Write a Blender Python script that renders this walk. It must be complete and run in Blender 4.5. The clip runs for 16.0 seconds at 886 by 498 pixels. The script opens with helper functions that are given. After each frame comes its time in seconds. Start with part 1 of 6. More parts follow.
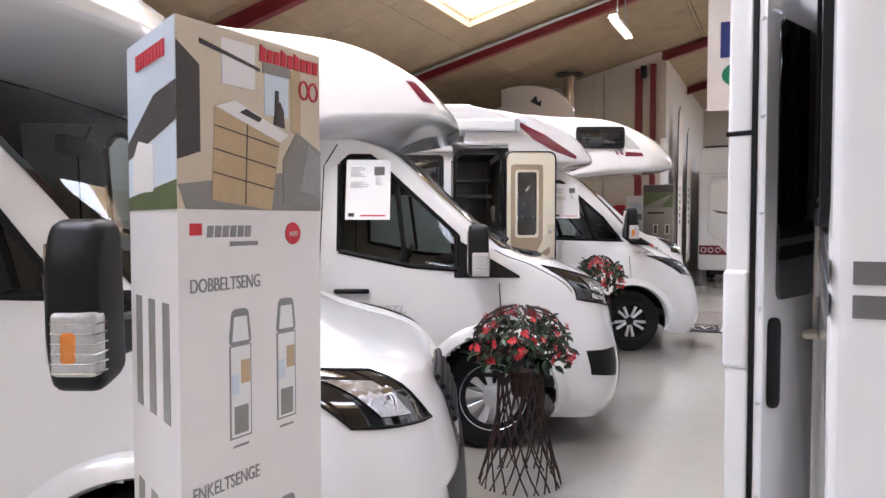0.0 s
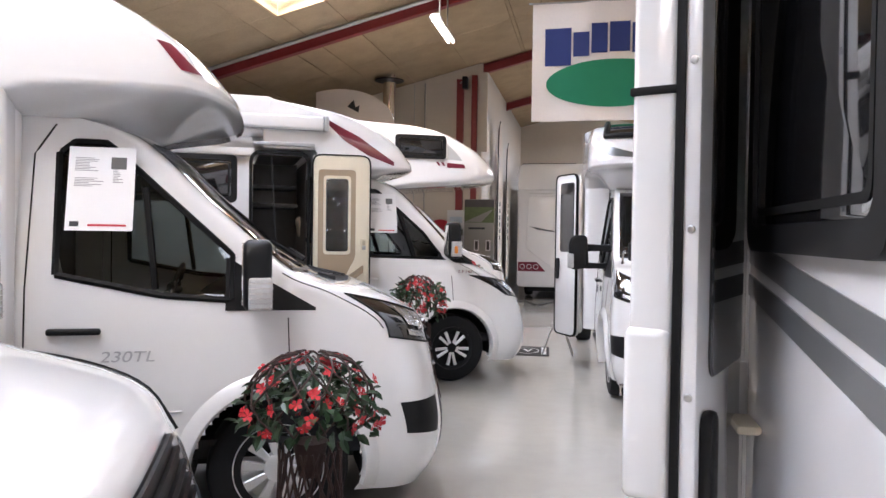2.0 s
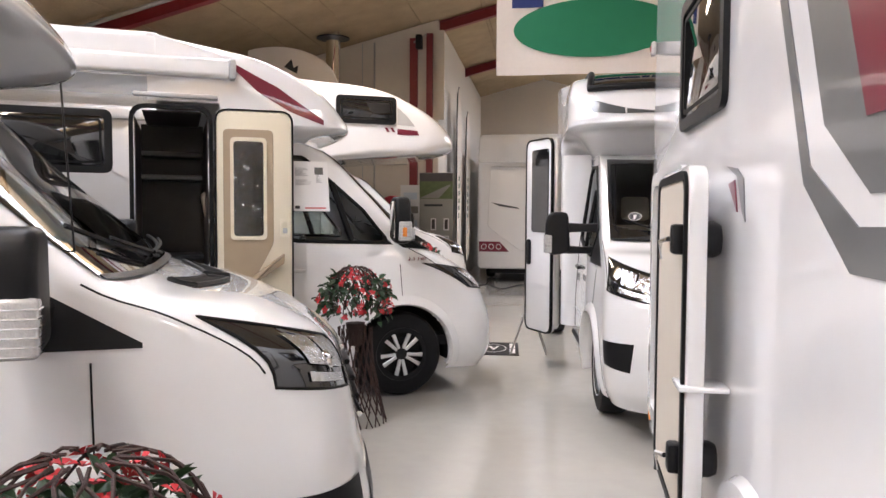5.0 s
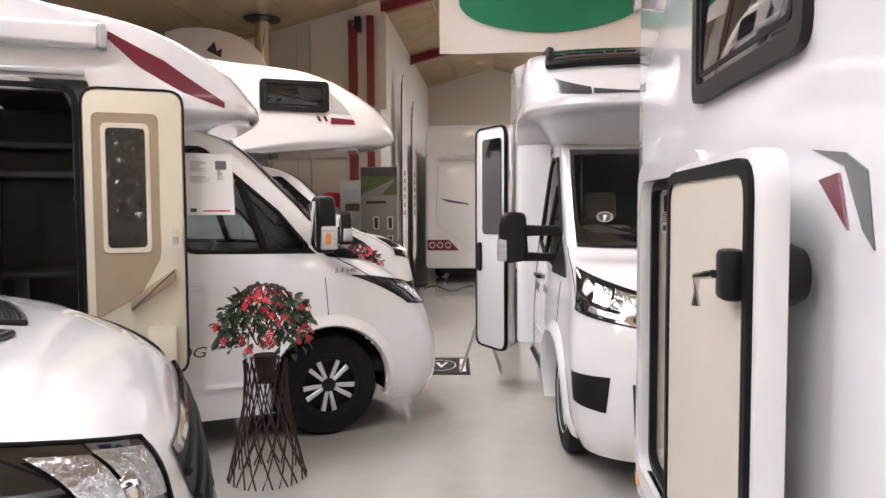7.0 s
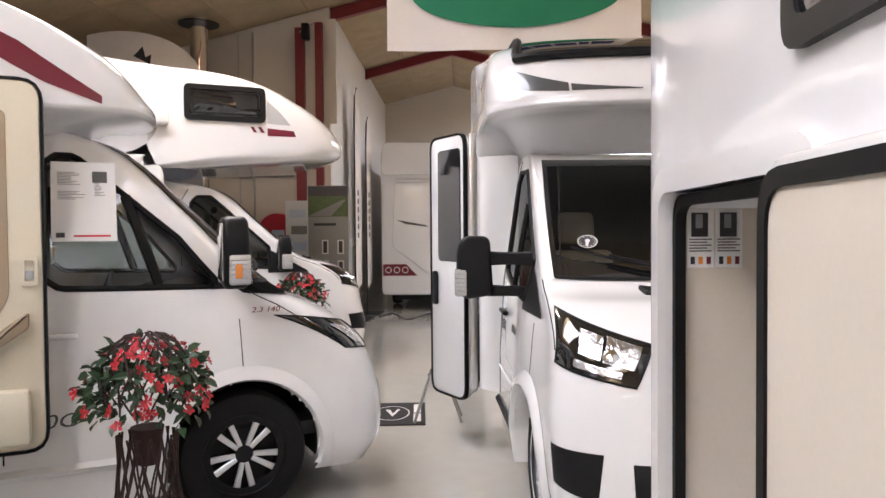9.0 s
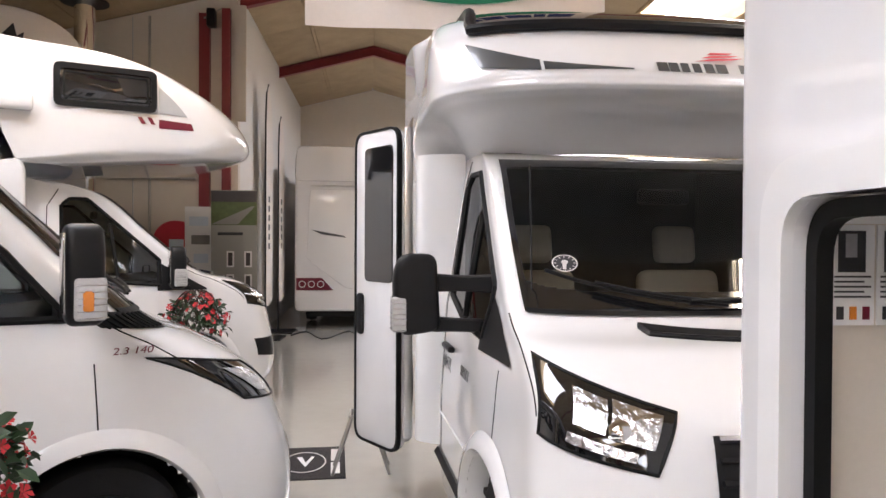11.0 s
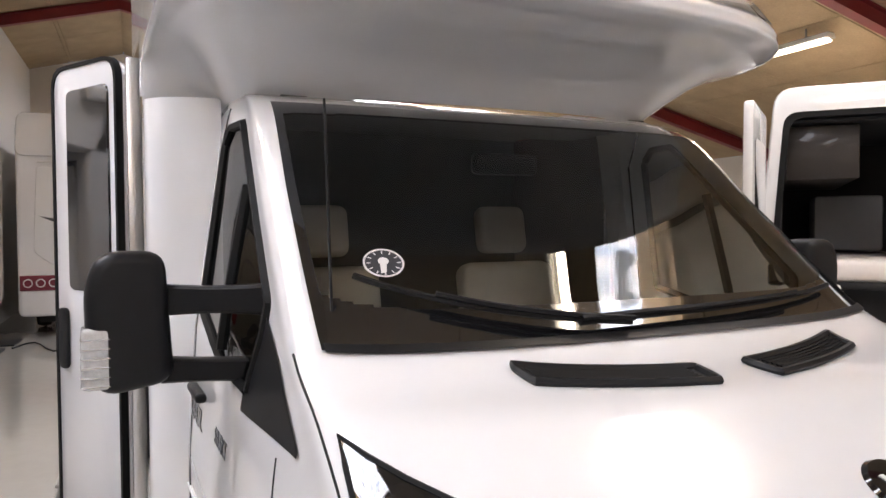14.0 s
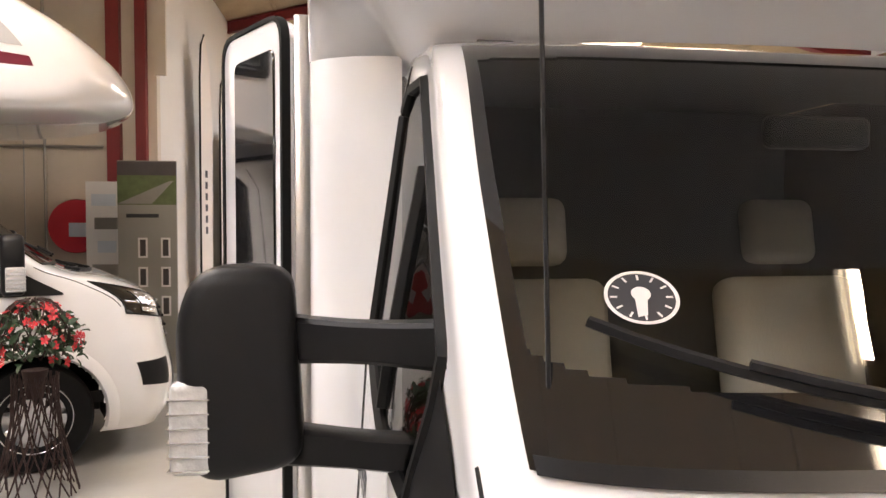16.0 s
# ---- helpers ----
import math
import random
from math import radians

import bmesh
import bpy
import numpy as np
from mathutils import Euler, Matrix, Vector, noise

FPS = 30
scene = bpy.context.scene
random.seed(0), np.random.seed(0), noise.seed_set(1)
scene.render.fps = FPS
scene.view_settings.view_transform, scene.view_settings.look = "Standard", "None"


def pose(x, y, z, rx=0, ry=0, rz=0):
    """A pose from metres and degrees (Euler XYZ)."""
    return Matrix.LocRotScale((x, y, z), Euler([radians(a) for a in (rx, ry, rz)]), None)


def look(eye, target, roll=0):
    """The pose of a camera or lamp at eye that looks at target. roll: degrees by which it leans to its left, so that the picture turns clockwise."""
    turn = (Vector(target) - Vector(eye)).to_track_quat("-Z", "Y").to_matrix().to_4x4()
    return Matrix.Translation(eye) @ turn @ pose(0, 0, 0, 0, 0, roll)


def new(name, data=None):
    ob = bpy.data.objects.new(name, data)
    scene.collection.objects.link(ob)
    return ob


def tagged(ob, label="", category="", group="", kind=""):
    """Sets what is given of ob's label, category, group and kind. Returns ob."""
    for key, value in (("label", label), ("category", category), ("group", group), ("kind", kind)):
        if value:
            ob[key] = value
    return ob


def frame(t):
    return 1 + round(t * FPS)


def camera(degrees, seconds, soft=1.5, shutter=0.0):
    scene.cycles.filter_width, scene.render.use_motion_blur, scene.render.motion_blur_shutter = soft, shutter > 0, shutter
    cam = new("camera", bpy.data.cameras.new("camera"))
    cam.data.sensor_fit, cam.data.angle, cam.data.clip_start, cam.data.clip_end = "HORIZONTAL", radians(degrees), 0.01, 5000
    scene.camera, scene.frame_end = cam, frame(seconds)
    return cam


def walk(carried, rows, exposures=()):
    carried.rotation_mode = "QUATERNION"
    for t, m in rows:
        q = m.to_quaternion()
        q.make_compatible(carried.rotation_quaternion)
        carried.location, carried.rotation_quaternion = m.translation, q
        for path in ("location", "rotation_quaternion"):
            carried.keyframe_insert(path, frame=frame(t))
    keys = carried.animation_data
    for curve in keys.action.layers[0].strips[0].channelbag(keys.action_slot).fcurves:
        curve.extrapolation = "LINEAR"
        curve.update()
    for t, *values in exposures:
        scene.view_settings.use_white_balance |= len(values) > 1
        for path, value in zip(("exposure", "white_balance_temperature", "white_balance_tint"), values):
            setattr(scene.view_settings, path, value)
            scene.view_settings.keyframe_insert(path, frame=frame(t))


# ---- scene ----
cam = camera(62.6, 16.0)
EXPO, KELVIN, TINT = 0.08, 6500, 18
PATH = [
    (0, (0.041, 0.118, 1.576), (0.035, 2.117, 1.498), -0.0),
    (0.5, (0.117, 0.409, 1.578), (0.266, 2.403, 1.51), -0.2),
    (1, (0.14, 0.703, 1.575), (0.439, 2.68, 1.521), 0.3),
    (1.5, (0.168, 0.975, 1.576), (0.572, 2.934, 1.536), 0.4),
    (2, (0.29, 1.243, 1.583), (0.765, 3.186, 1.546), 0.8),
    (2.5, (0.331, 1.519, 1.561), (0.85, 3.45, 1.52), 1.1),
    (3, (0.357, 1.78, 1.57), (0.935, 3.694, 1.526), 1.0),
    (3.5, (0.458, 2.012, 1.569), (1.053, 3.92, 1.508), 1.0),
    (3.7, (0.508, 2.107, 1.563), (1.116, 4.011, 1.488), 0.9),
    (5.8, (0.9, 3.169, 1.634), (1.471, 5.083, 1.529), -0.0),
    (6, (0.928, 3.274, 1.643), (1.542, 5.174, 1.534), -0.3),
    (6.5, (1.031, 3.499, 1.634), (1.703, 5.378, 1.519), -0.6),
    (7, (1.203, 3.711, 1.642), (1.91, 5.578, 1.529), -0.3),
    (7.5, (1.3, 3.935, 1.635), (2.053, 5.785, 1.531), -0.2),
    (8, (1.398, 4.169, 1.637), (2.193, 6.002, 1.545), -0.1),
    (8.2, (1.45, 4.257, 1.636), (2.245, 6.09, 1.553), -0.1),
    (10.3, (1.929, 5.217, 1.671), (2.781, 7.026, 1.64), -0.2),
    (10.5, (1.959, 5.312, 1.66), (2.838, 7.108, 1.633), 0.7),
    (11, (1.972, 5.543, 1.671), (2.985, 7.268, 1.646), 0.3),
    (11.5, (2.083, 5.735, 1.67), (3.17, 7.414, 1.647), 0.5),
    (12, (2.22, 5.907, 1.67), (3.391, 7.529, 1.647), 0.8),
    (12.5, (2.3, 6.126, 1.672), (3.624, 7.625, 1.622), 0.1),
    (13, (2.4, 6.294, 1.667), (3.83, 7.69, 1.595), -0.6),
    (13.5, (2.584, 6.423, 1.681), (4.052, 7.78, 1.614), -0.3),
    (14, (2.689, 6.559, 1.671), (4.167, 7.905, 1.607), -0.3),
    (14.5, (2.764, 6.729, 1.689), (4.23, 8.088, 1.631), -0.4),
    (15, (2.917, 6.85, 1.694), (4.319, 8.275, 1.643), -0.3),
    (15.5, (3.099, 6.997, 1.688), (4.324, 8.577, 1.636), 0.4),
    (16, (3.186, 7.195, 1.685), (4.227, 8.901, 1.609), 0.1),
]
walk(cam, [(t, look(eye, target, roll)) for t, eye, target, roll in PATH], exposures=[(0.0, EXPO, 6050, TINT), (3.0, EXPO, 6080, TINT), (3.6, EXPO, KELVIN, TINT), (10.3, EXPO, KELVIN, TINT), (12.5, EXPO - 0.12, KELVIN - 100, TINT), (14.6, EXPO - 0.1, KELVIN, TINT), (16.0, EXPO + 0.3, 7150, TINT + 1)])

# ---- world and light ----
world = bpy.data.worlds.new("sky")
scene.world = world
world.use_nodes = True
wn = world.node_tree
sky = wn.nodes.new("ShaderNodeTexSky")
sky.sky_type, sky.sun_disc = "NISHITA", False
sky.sun_elevation, sky.sun_rotation = radians(38), radians(200)
wn.links.new(sky.outputs[0], wn.nodes["Background"].inputs[0])
wn.nodes["Background"].inputs[1].default_value = 0.12

# hall frame: u runs along the hall, v across it to the right
HALL_TURN = -24.8
UX, UY = math.sin(radians(24.8)), math.cos(radians(24.8))


def hall(u, v, z=0.0):
    """A place from metres along and across the hall."""
    return Vector((u * UX + v * UY, u * UY - v * UX, z))


RIDGE_V, RIDGE_Z, SLOPE = -0.5, 5.85, 0.26


def roof_z(v):
    return RIDGE_Z - SLOPE * abs(v - RIDGE_V)


SUN = bpy.data.lights.new("sun", "SUN")
SUN.energy, SUN.angle, SUN.color = 2.0, radians(0.6), (1.0, 0.96, 0.9)
sun = new("sun", SUN)
sun.matrix_world = look((0, 0, 30), (8, 14, 0))

# skylights: (u from, u to, v low, v high) in the roof slopes
# those past u 17 are unseen additions, wide to brighten the far end
SKYLIGHTS = [(9.4, 11.2, -4.7, -1.6), (0.2, 2.2, -4.7, -1.6), (-5.5, -3.5, -4.7, -1.6), 
             (8.1, 12.0, 3.4, 4.15), (3.5, 7.3, 3.4, 4.2), (-1.2, 2.7, 3.2, 4.2), (-6.0, -2.2, 3.2, 4.2), (12.8, 16.6, 3.2, 4.2), (17.5, 21.3, 2.4, 4.4), (22.2, 25.8, 2.4, 4.4), (4.6, 6.4, -4.7, -1.6)]
TUBES = [(12.0, -2.4, 4.62, 0), (3.0, -2.4, 4.62, 0), (13.6, 6.9, 3.72, 0), (9.2, 2.92, 4.75, 0), (5.0, 6.9, 3.72, 0), (-3.0, 6.9, 3.72, 0), (-6.0, -2.4, 4.62, 0)]
for u, v, z, turn in TUBES:
    data = bpy.data.lights.new("tube_light", "AREA")
    data.shape, data.size, data.size_y = "RECTANGLE", 1.15, 0.1
    data.energy, data.color = 45.0, (1.0, 0.86, 0.66)
    lamp = new("tube_light", data)
    lamp.matrix_world = Matrix.Translation(hall(u, v, z - 0.1)) @ pose(0, 0, 0, 0, 0, HALL_TURN + 90 + turn)

# ---- materials ----
def mat(name, color, rough=0.5, metal=0.0, coat=0.0, var=0.06, scale=6.0, bump=0.0, bump_scale=80.0, random_piece=0.0, spec=0.5):
    """A principled material with large stains and fine grain."""
    m = bpy.data.materials.new(name)
    m.use_nodes = True
    nt = m.node_tree
    b = nt.nodes["Principled BSDF"]
    b.inputs["Roughness"].default_value = rough
    b.inputs["Metallic"].default_value = metal
    b.inputs["Coat Weight"].default_value = coat
    b.inputs["Coat Roughness"].default_value = 0.025
    b.inputs["Specular IOR Level"].default_value = spec
    co = nt.nodes.new("ShaderNodeTexCoord")
    big = nt.nodes.new("ShaderNodeTexNoise")
    big.inputs["Scale"].default_value, big.inputs["Detail"].default_value = scale, 3
    fine = nt.nodes.new("ShaderNodeTexNoise")
    fine.inputs["Scale"].default_value, fine.inputs["Detail"].default_value = scale * 14, 4
    nt.links.new(co.outputs["Object"], big.inputs["Vector"])
    nt.links.new(co.outputs["Object"], fine.inputs["Vector"])
    add = nt.nodes.new("ShaderNodeMath")
    add.operation = "ADD"
    nt.links.new(big.outputs[0], add.inputs[0])
    nt.links.new(fine.outputs[0], add.inputs[1])
    rng = nt.nodes.new("ShaderNodeMapRange")
    rng.inputs[1].default_value, rng.inputs[2].default_value = 0.6, 1.4
    rng.inputs[3].default_value, rng.inputs[4].default_value = 1 - var, 1 + var
    nt.links.new(add.outputs[0], rng.inputs[0])
    last = rng.outputs[0]
    if random_piece:
        info = nt.nodes.new("ShaderNodeObjectInfo")
        mr = nt.nodes.new("ShaderNodeMapRange")
        mr.inputs[3].default_value, mr.inputs[4].default_value = 1 - random_piece, 1 + random_piece
        nt.links.new(info.outputs["Random"], mr.inputs[0])
        mul = nt.nodes.new("ShaderNodeMath")
        mul.operation = "MULTIPLY"
        nt.links.new(last, mul.inputs[0])
        nt.links.new(mr.outputs[0], mul.inputs[1])
        last = mul.outputs[0]
    hue = nt.nodes.new("ShaderNodeHueSaturation")
    hue.inputs["Color"].default_value = (*color, 1)
    nt.links.new(last, hue.inputs["Value"])
    nt.links.new(hue.outputs[0], b.inputs["Base Color"])
    if bump:
        bt = nt.nodes.new("ShaderNodeTexNoise")
        bt.inputs["Scale"].default_value, bt.inputs["Detail"].default_value = bump_scale, 5
        nt.links.new(co.outputs["Object"], bt.inputs["Vector"])
        bp = nt.nodes.new("ShaderNodeBump")
        bp.inputs["Strength"].default_value, bp.inputs["Distance"].default_value = bump, 0.01
        nt.links.new(bt.outputs[0], bp.inputs["Height"])
        nt.links.new(bp.outputs[0], b.inputs["Normal"])
    return m


def glass_mat(name, tint, gloss_ior=1.5, rough=0.0):
    """Thin tinted pane: see-through with a mirror sheen that grows at grazing view."""
    m = bpy.data.materials.new(name)
    m.use_nodes = True
    nt = m.node_tree
    nt.nodes.clear()
    out = nt.nodes.new("ShaderNodeOutputMaterial")
    tr = nt.nodes.new("ShaderNodeBsdfTransparent")
    tr.inputs[0].default_value = (*tint, 1)
    gl = nt.nodes.new("ShaderNodeBsdfGlossy")
    gl.inputs["Roughness"].default_value = rough
    fr = nt.nodes.new("ShaderNodeFresnel")
    fr.inputs[0].default_value = gloss_ior
    mx = nt.nodes.new("ShaderNodeMixShader")
    nt.links.new(fr.outputs[0], mx.inputs[0])
    nt.links.new(tr.outputs[0], mx.inputs[1])
    nt.links.new(gl.outputs[0], mx.inputs[2])
    nt.links.new(mx.outputs[0], out.inputs[0])
    return m


def glow_mat(name, color, strength):
    m = bpy.data.materials.new(name)
    m.use_nodes = True
    b = m.node_tree.nodes["Principled BSDF"]
    b.inputs["Base Color"].default_value = (*color, 1)
    b.inputs["Emission Color"].default_value = (*color, 1)
    b.inputs["Emission Strength"].default_value = strength
    return m


WHITE = mat("white_paint", (0.80, 0.80, 0.80), 0.22, coat=1.0, var=0.012, scale=1.2)
WHITE_FLAT = mat("white_gelcoat", (0.78, 0.78, 0.79), 0.2, coat=0.9, var=0.015, scale=0.8, bump=0.02, bump_scale=3)
CREAM = mat("cream_plastic", (0.72, 0.66, 0.52), 0.45, var=0.02)
BEIGE = mat("beige_felt", (0.36, 0.28, 0.19), 0.8, var=0.05, scale=10, bump=0.1)
BLACK = mat("black_plastic", (0.009, 0.009, 0.01), 0.42, var=0.15, scale=20, bump=0.08, bump_scale=400, spec=0.25)
RUBBER = mat("black_rubber", (0.006, 0.006, 0.006), 0.6, var=0.2, scale=12, spec=0.2)
TYRE = mat("tyre_rubber", (0.011, 0.011, 0.012), 0.75, var=0.2, scale=15, bump=0.1, bump_scale=120, spec=0.2)
GLOSS_BLACK = mat("black_acrylic", (0.01, 0.01, 0.011), 0.06, coat=1.0, var=0.1)
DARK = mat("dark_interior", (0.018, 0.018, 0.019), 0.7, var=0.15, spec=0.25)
GREY_STRIPE = mat("grey_foil", (0.13, 0.133, 0.138), 0.3, coat=0.5, var=0.03)
DARK_STRIPE = mat("anthracite_foil", (0.06, 0.065, 0.07), 0.3, coat=0.5, var=0.03)
LIGHT_STRIPE = mat("light_grey_foil", (0.42, 0.43, 0.44), 0.3, coat=0.5, var=0.03)
RED_FOIL = mat("wine_red_foil", (0.16, 0.012, 0.03), 0.28, coat=0.6, var=0.04)
RED_TXT = mat("red_ink", (0.55, 0.03, 0.05), 0.5, var=0.03)
ALU = mat("brushed_aluminium", (0.62, 0.62, 0.62), 0.3, 1.0, var=0.05, scale=15)
ALLOY = mat("silver_alloy", (0.74, 0.75, 0.76), 0.34, 0.65, var=0.04, scale=15)
CHROME = mat("chrome", (0.85, 0.85, 0.86), 0.08, 1.0, var=0.01)
CUT_CHROME = mat("faceted_reflector", (0.72, 0.73, 0.75), 0.12, 1.0, var=0.25, scale=25, bump=0.9, bump_scale=38)
LENS = glass_mat("clear_lens", (0.92, 0.93, 0.94), 1.45)
AMBER = mat("amber_lens", (0.75, 0.25, 0.04), 0.2, coat=0.8, var=0.1, scale=40)
CLEAR_LENS = mat("frosted_lens", (0.5, 0.5, 0.49), 0.12, coat=0.9, var=0.15, scale=60, bump=0.3, bump_scale=90)
RED_LENS = mat("red_lens", (0.4, 0.02, 0.03), 0.15, coat=0.9, var=0.1, scale=30)
GLASS = glass_mat("cab_glass", (0.42, 0.47, 0.46), 1.52)
SCREEN = glass_mat("windscreen_glass", (0.84, 0.87, 0.85), 1.5)
CURTAIN = mat("grey_fabric", (0.13, 0.13, 0.128), 0.9, var=0.06, scale=8, bump=0.2)
SEAT = mat("beige_seat_fabric", (0.56, 0.50, 0.42), 0.9, var=0.06, scale=12, bump=0.2)
PAPER = mat("paper", (0.78, 0.78, 0.78), 0.6, var=0.01)
INK = mat("black_ink", (0.03, 0.03, 0.035), 0.6, var=0.05)
GREY_INK = mat("grey_ink", (0.25, 0.25, 0.26), 0.6, var=0.05)
FLOOR = mat("epoxy_floor", (0.47, 0.45, 0.41), 0.16, coat=0.4, var=0.05, scale=0.5, bump=0.012, bump_scale=2.5)
WALL = mat("cream_wall_panel", (0.66, 0.60, 0.52), 0.6, var=0.03, scale=0.8)
WHITE_WALL = mat("white_wall", (0.74, 0.72, 0.69), 0.6, var=0.02, scale=0.8)
CEIL = mat("wood_wool_board", (0.42, 0.315, 0.19), 0.9, var=0.16, scale=3.0, bump=0.5, bump_scale=60)
JOINT = mat("board_joint", (0.14, 0.10, 0.06), 0.9, var=0.1)
RED_STEEL = mat("red_painted_steel", (0.21, 0.018, 0.022), 0.45, var=0.1, scale=4)
GALV = mat("galvanised_steel", (0.42, 0.41, 0.39), 0.45, 0.7, var=0.1, scale=8)
PINE = mat("pine_lining", (0.60, 0.42, 0.22), 0.6, var=0.12, scale=5)
SKY_SHEET = glow_mat("corrugated_rooflight", (0.86, 0.93, 1.0), 15.0)
# glow painted for daylight through the weathered sheet: ribs, blue and white patches, specks of moss
nt = SKY_SHEET.node_tree
co = nt.nodes.new("ShaderNodeTexCoord")
wv = nt.nodes.new("ShaderNodeTexWave")
wv.bands_direction, wv.inputs["Scale"].default_value, wv.inputs["Distortion"].default_value = "Y", 1.7, 0.5
ns = nt.nodes.new("ShaderNodeTexNoise")
ns.inputs["Scale"].default_value, ns.inputs["Detail"].default_value = 4.0, 4
r1 = nt.nodes.new("ShaderNodeValToRGB")
r1.color_ramp.elements[0].color, r1.color_ramp.elements[1].color = (0.42, 0.52, 0.66, 1), (1.0, 0.98, 0.94, 1)
r2 = nt.nodes.new("ShaderNodeValToRGB")
r2.color_ramp.elements[0].position, r2.color_ramp.elements[1].position = 0.36, 0.42
r2.color_ramp.elements[0].color = (0.08, 0.09, 0.10, 1)
mx = nt.nodes.new("ShaderNodeMixRGB")
mx.blend_type, mx.inputs[0].default_value = "MULTIPLY", 1.0
nt.links.new(co.outputs["Object"], wv.inputs["Vector"])
nt.links.new(co.outputs["Object"], ns.inputs["Vector"])
nt.links.new(wv.outputs["Fac"], r1.inputs[0])
nt.links.new(ns.outputs[0], r2.inputs[0])
nt.links.new(r1.outputs[0], mx.inputs[1])
nt.links.new(r2.outputs[0], mx.inputs[2])
nt.links.new(mx.outputs[0], nt.nodes["Principled BSDF"].inputs["Emission Color"])
TUBE = glow_mat("fluorescent_tube", (1.0, 0.88, 0.66), 9.0)
TWIG = mat("brown_willow", (0.032, 0.012, 0.009), 0.7, var=0.3, scale=20, bump=0.4, bump_scale=150)
LEAF = mat("dark_green_leaf", (0.018, 0.048, 0.017), 0.4, var=0.35, scale=20)
PETAL = mat("red_petal", (0.52, 0.02, 0.03), 0.6, var=0.25, scale=20)
CLOTH = mat("banner_cloth", (0.80, 0.74, 0.69), 0.85, var=0.03, scale=2, bump=0.1, bump_scale=30)
BANNER_BLUE = mat("banner_blue", (0.02, 0.035, 0.16), 0.8, var=0.05)
BANNER_GREEN = mat("banner_green", (0.01, 0.20, 0.10), 0.8, var=0.05)
CARD = mat("printed_card", (0.80, 0.775, 0.765), 0.4, coat=0.2, var=0.012)
MAT_RUG = mat("black_rug", (0.03, 0.026, 0.026), 0.95, var=0.2, scale=30, bump=0.4, bump_scale=300)
WHITE_INK = mat("white_ink", (0.7, 0.68, 0.66), 0.7, var=0.03)
PLASTIC_FILM = glass_mat("protective_film", (0.75, 0.74, 0.72), 1.7, 0.08)
# cabinet wood, also the dark tone that stands in for shade indoors
WOOD_AND_SHADE = mat("dark_wood_and_shade", (0.032, 0.026, 0.022), 0.4, coat=0.2, var=0.2, scale=8, spec=0.3)

# ---- builders ----
def part(name, bm, material, parent=None, label="", smooth=35):
    """Links a bmesh as one mesh object under a thing or a part."""
    me = bpy.data.meshes.new(name)
    bm.to_mesh(me)
    bm.free()
    me.materials.append(material)
    if smooth:
        me.shade_smooth()
        me.set_sharp_from_angle(angle=radians(smooth))
    ob = new(name, me)
    if parent is not None:
        ob.parent = parent
    if label:
        ob["label"] = label
    return ob


def thing(name, m, label, category, group="", kind=""):
    """An empty at the base of a thing, which parents its parts."""
    ob = new(name)
    ob.empty_display_size = 0.2
    ob.matrix_basis = m
    return tagged(ob, label, category, group, kind)


def box(x0, x1, y0, y1, z0, z1, bevel=0.0, segs=2):
    bm = bmesh.new()
    bmesh.ops.create_cube(bm, size=1.0)
    for v in bm.verts:
        v.co = Vector(((x0 + x1) / 2 + v.co.x * (x1 - x0), (y0 + y1) / 2 + v.co.y * (y1 - y0), (z0 + z1) / 2 + v.co.z * (z1 - z0)))
    if bevel:
        bmesh.ops.bevel(bm, geom=bm.edges[:], offset=bevel, segments=segs, profile=0.5, affect="EDGES")
    return bm


def join(*bms):
    """One bmesh out of several."""
    out = bms[0]
    for b in bms[1:]:
        me = bpy.data.meshes.new("tmp")
        b.to_mesh(me)
        b.free()
        out.from_mesh(me)
        bpy.data.meshes.remove(me)
    return out


def moved(bm, m):
    bmesh.ops.transform(bm, matrix=m, verts=bm.verts)
    return bm


def prism(points, y0, y1, bevel=0.0, segs=3, axis="y"):
    """A polygon (x, z), extruded along y (or (x, y) along z, (y, z) along x)."""
    bm = bmesh.new()
    put = {"y": lambda a, b, c: (a, c, b), "z": lambda a, b, c: (a, b, c), "x": lambda a, b, c: (c, a, b)}[axis]
    lo = [bm.verts.new(put(a, b, y0)) for a, b in points]
    hi = [bm.verts.new(put(a, b, y1)) for a, b in points]
    n = len(points)
    bm.faces.new(lo)
    bm.faces.new(list(reversed(hi)))
    rim = []
    for i in range(n):
        bm.faces.new((lo[i], hi[i], hi[(i + 1) % n], lo[(i + 1) % n]))
    bmesh.ops.recalc_face_normals(bm, faces=bm.faces)
    if bevel:
        edges = [e for e in bm.edges if (e.verts[0] in lo) == (e.verts[1] in lo) and ((e.verts[0] in lo) or (e.verts[0] in hi))]
        bmesh.ops.bevel(bm, geom=edges, offset=bevel, segments=segs, profile=0.5, affect="EDGES")
    return bm


def rounded(points, r, n=5):
    """A polygon with rounded corners."""
    out = []
    k = len(points)
    for i in range(k):
        p, a, b = Vector(points[i]), Vector(points[i - 1]), Vector(points[(i + 1) % k])
        ri = r[i] if isinstance(r, (list, tuple)) else r
        da, db = (a - p), (b - p)
        ra, rb = min(ri, da.length * 0.48), min(ri, db.length * 0.48)
        if ri <= 0:
            out.append(tuple(p))
            continue
        pa, pb = p + da.normalized() * ra, p + db.normalized() * rb
        for j in range(n + 1):
            t = j / n
            out.append(tuple(pa * (1 - t) ** 2 + p * 2 * t * (1 - t) + pb * t * t))
    return out


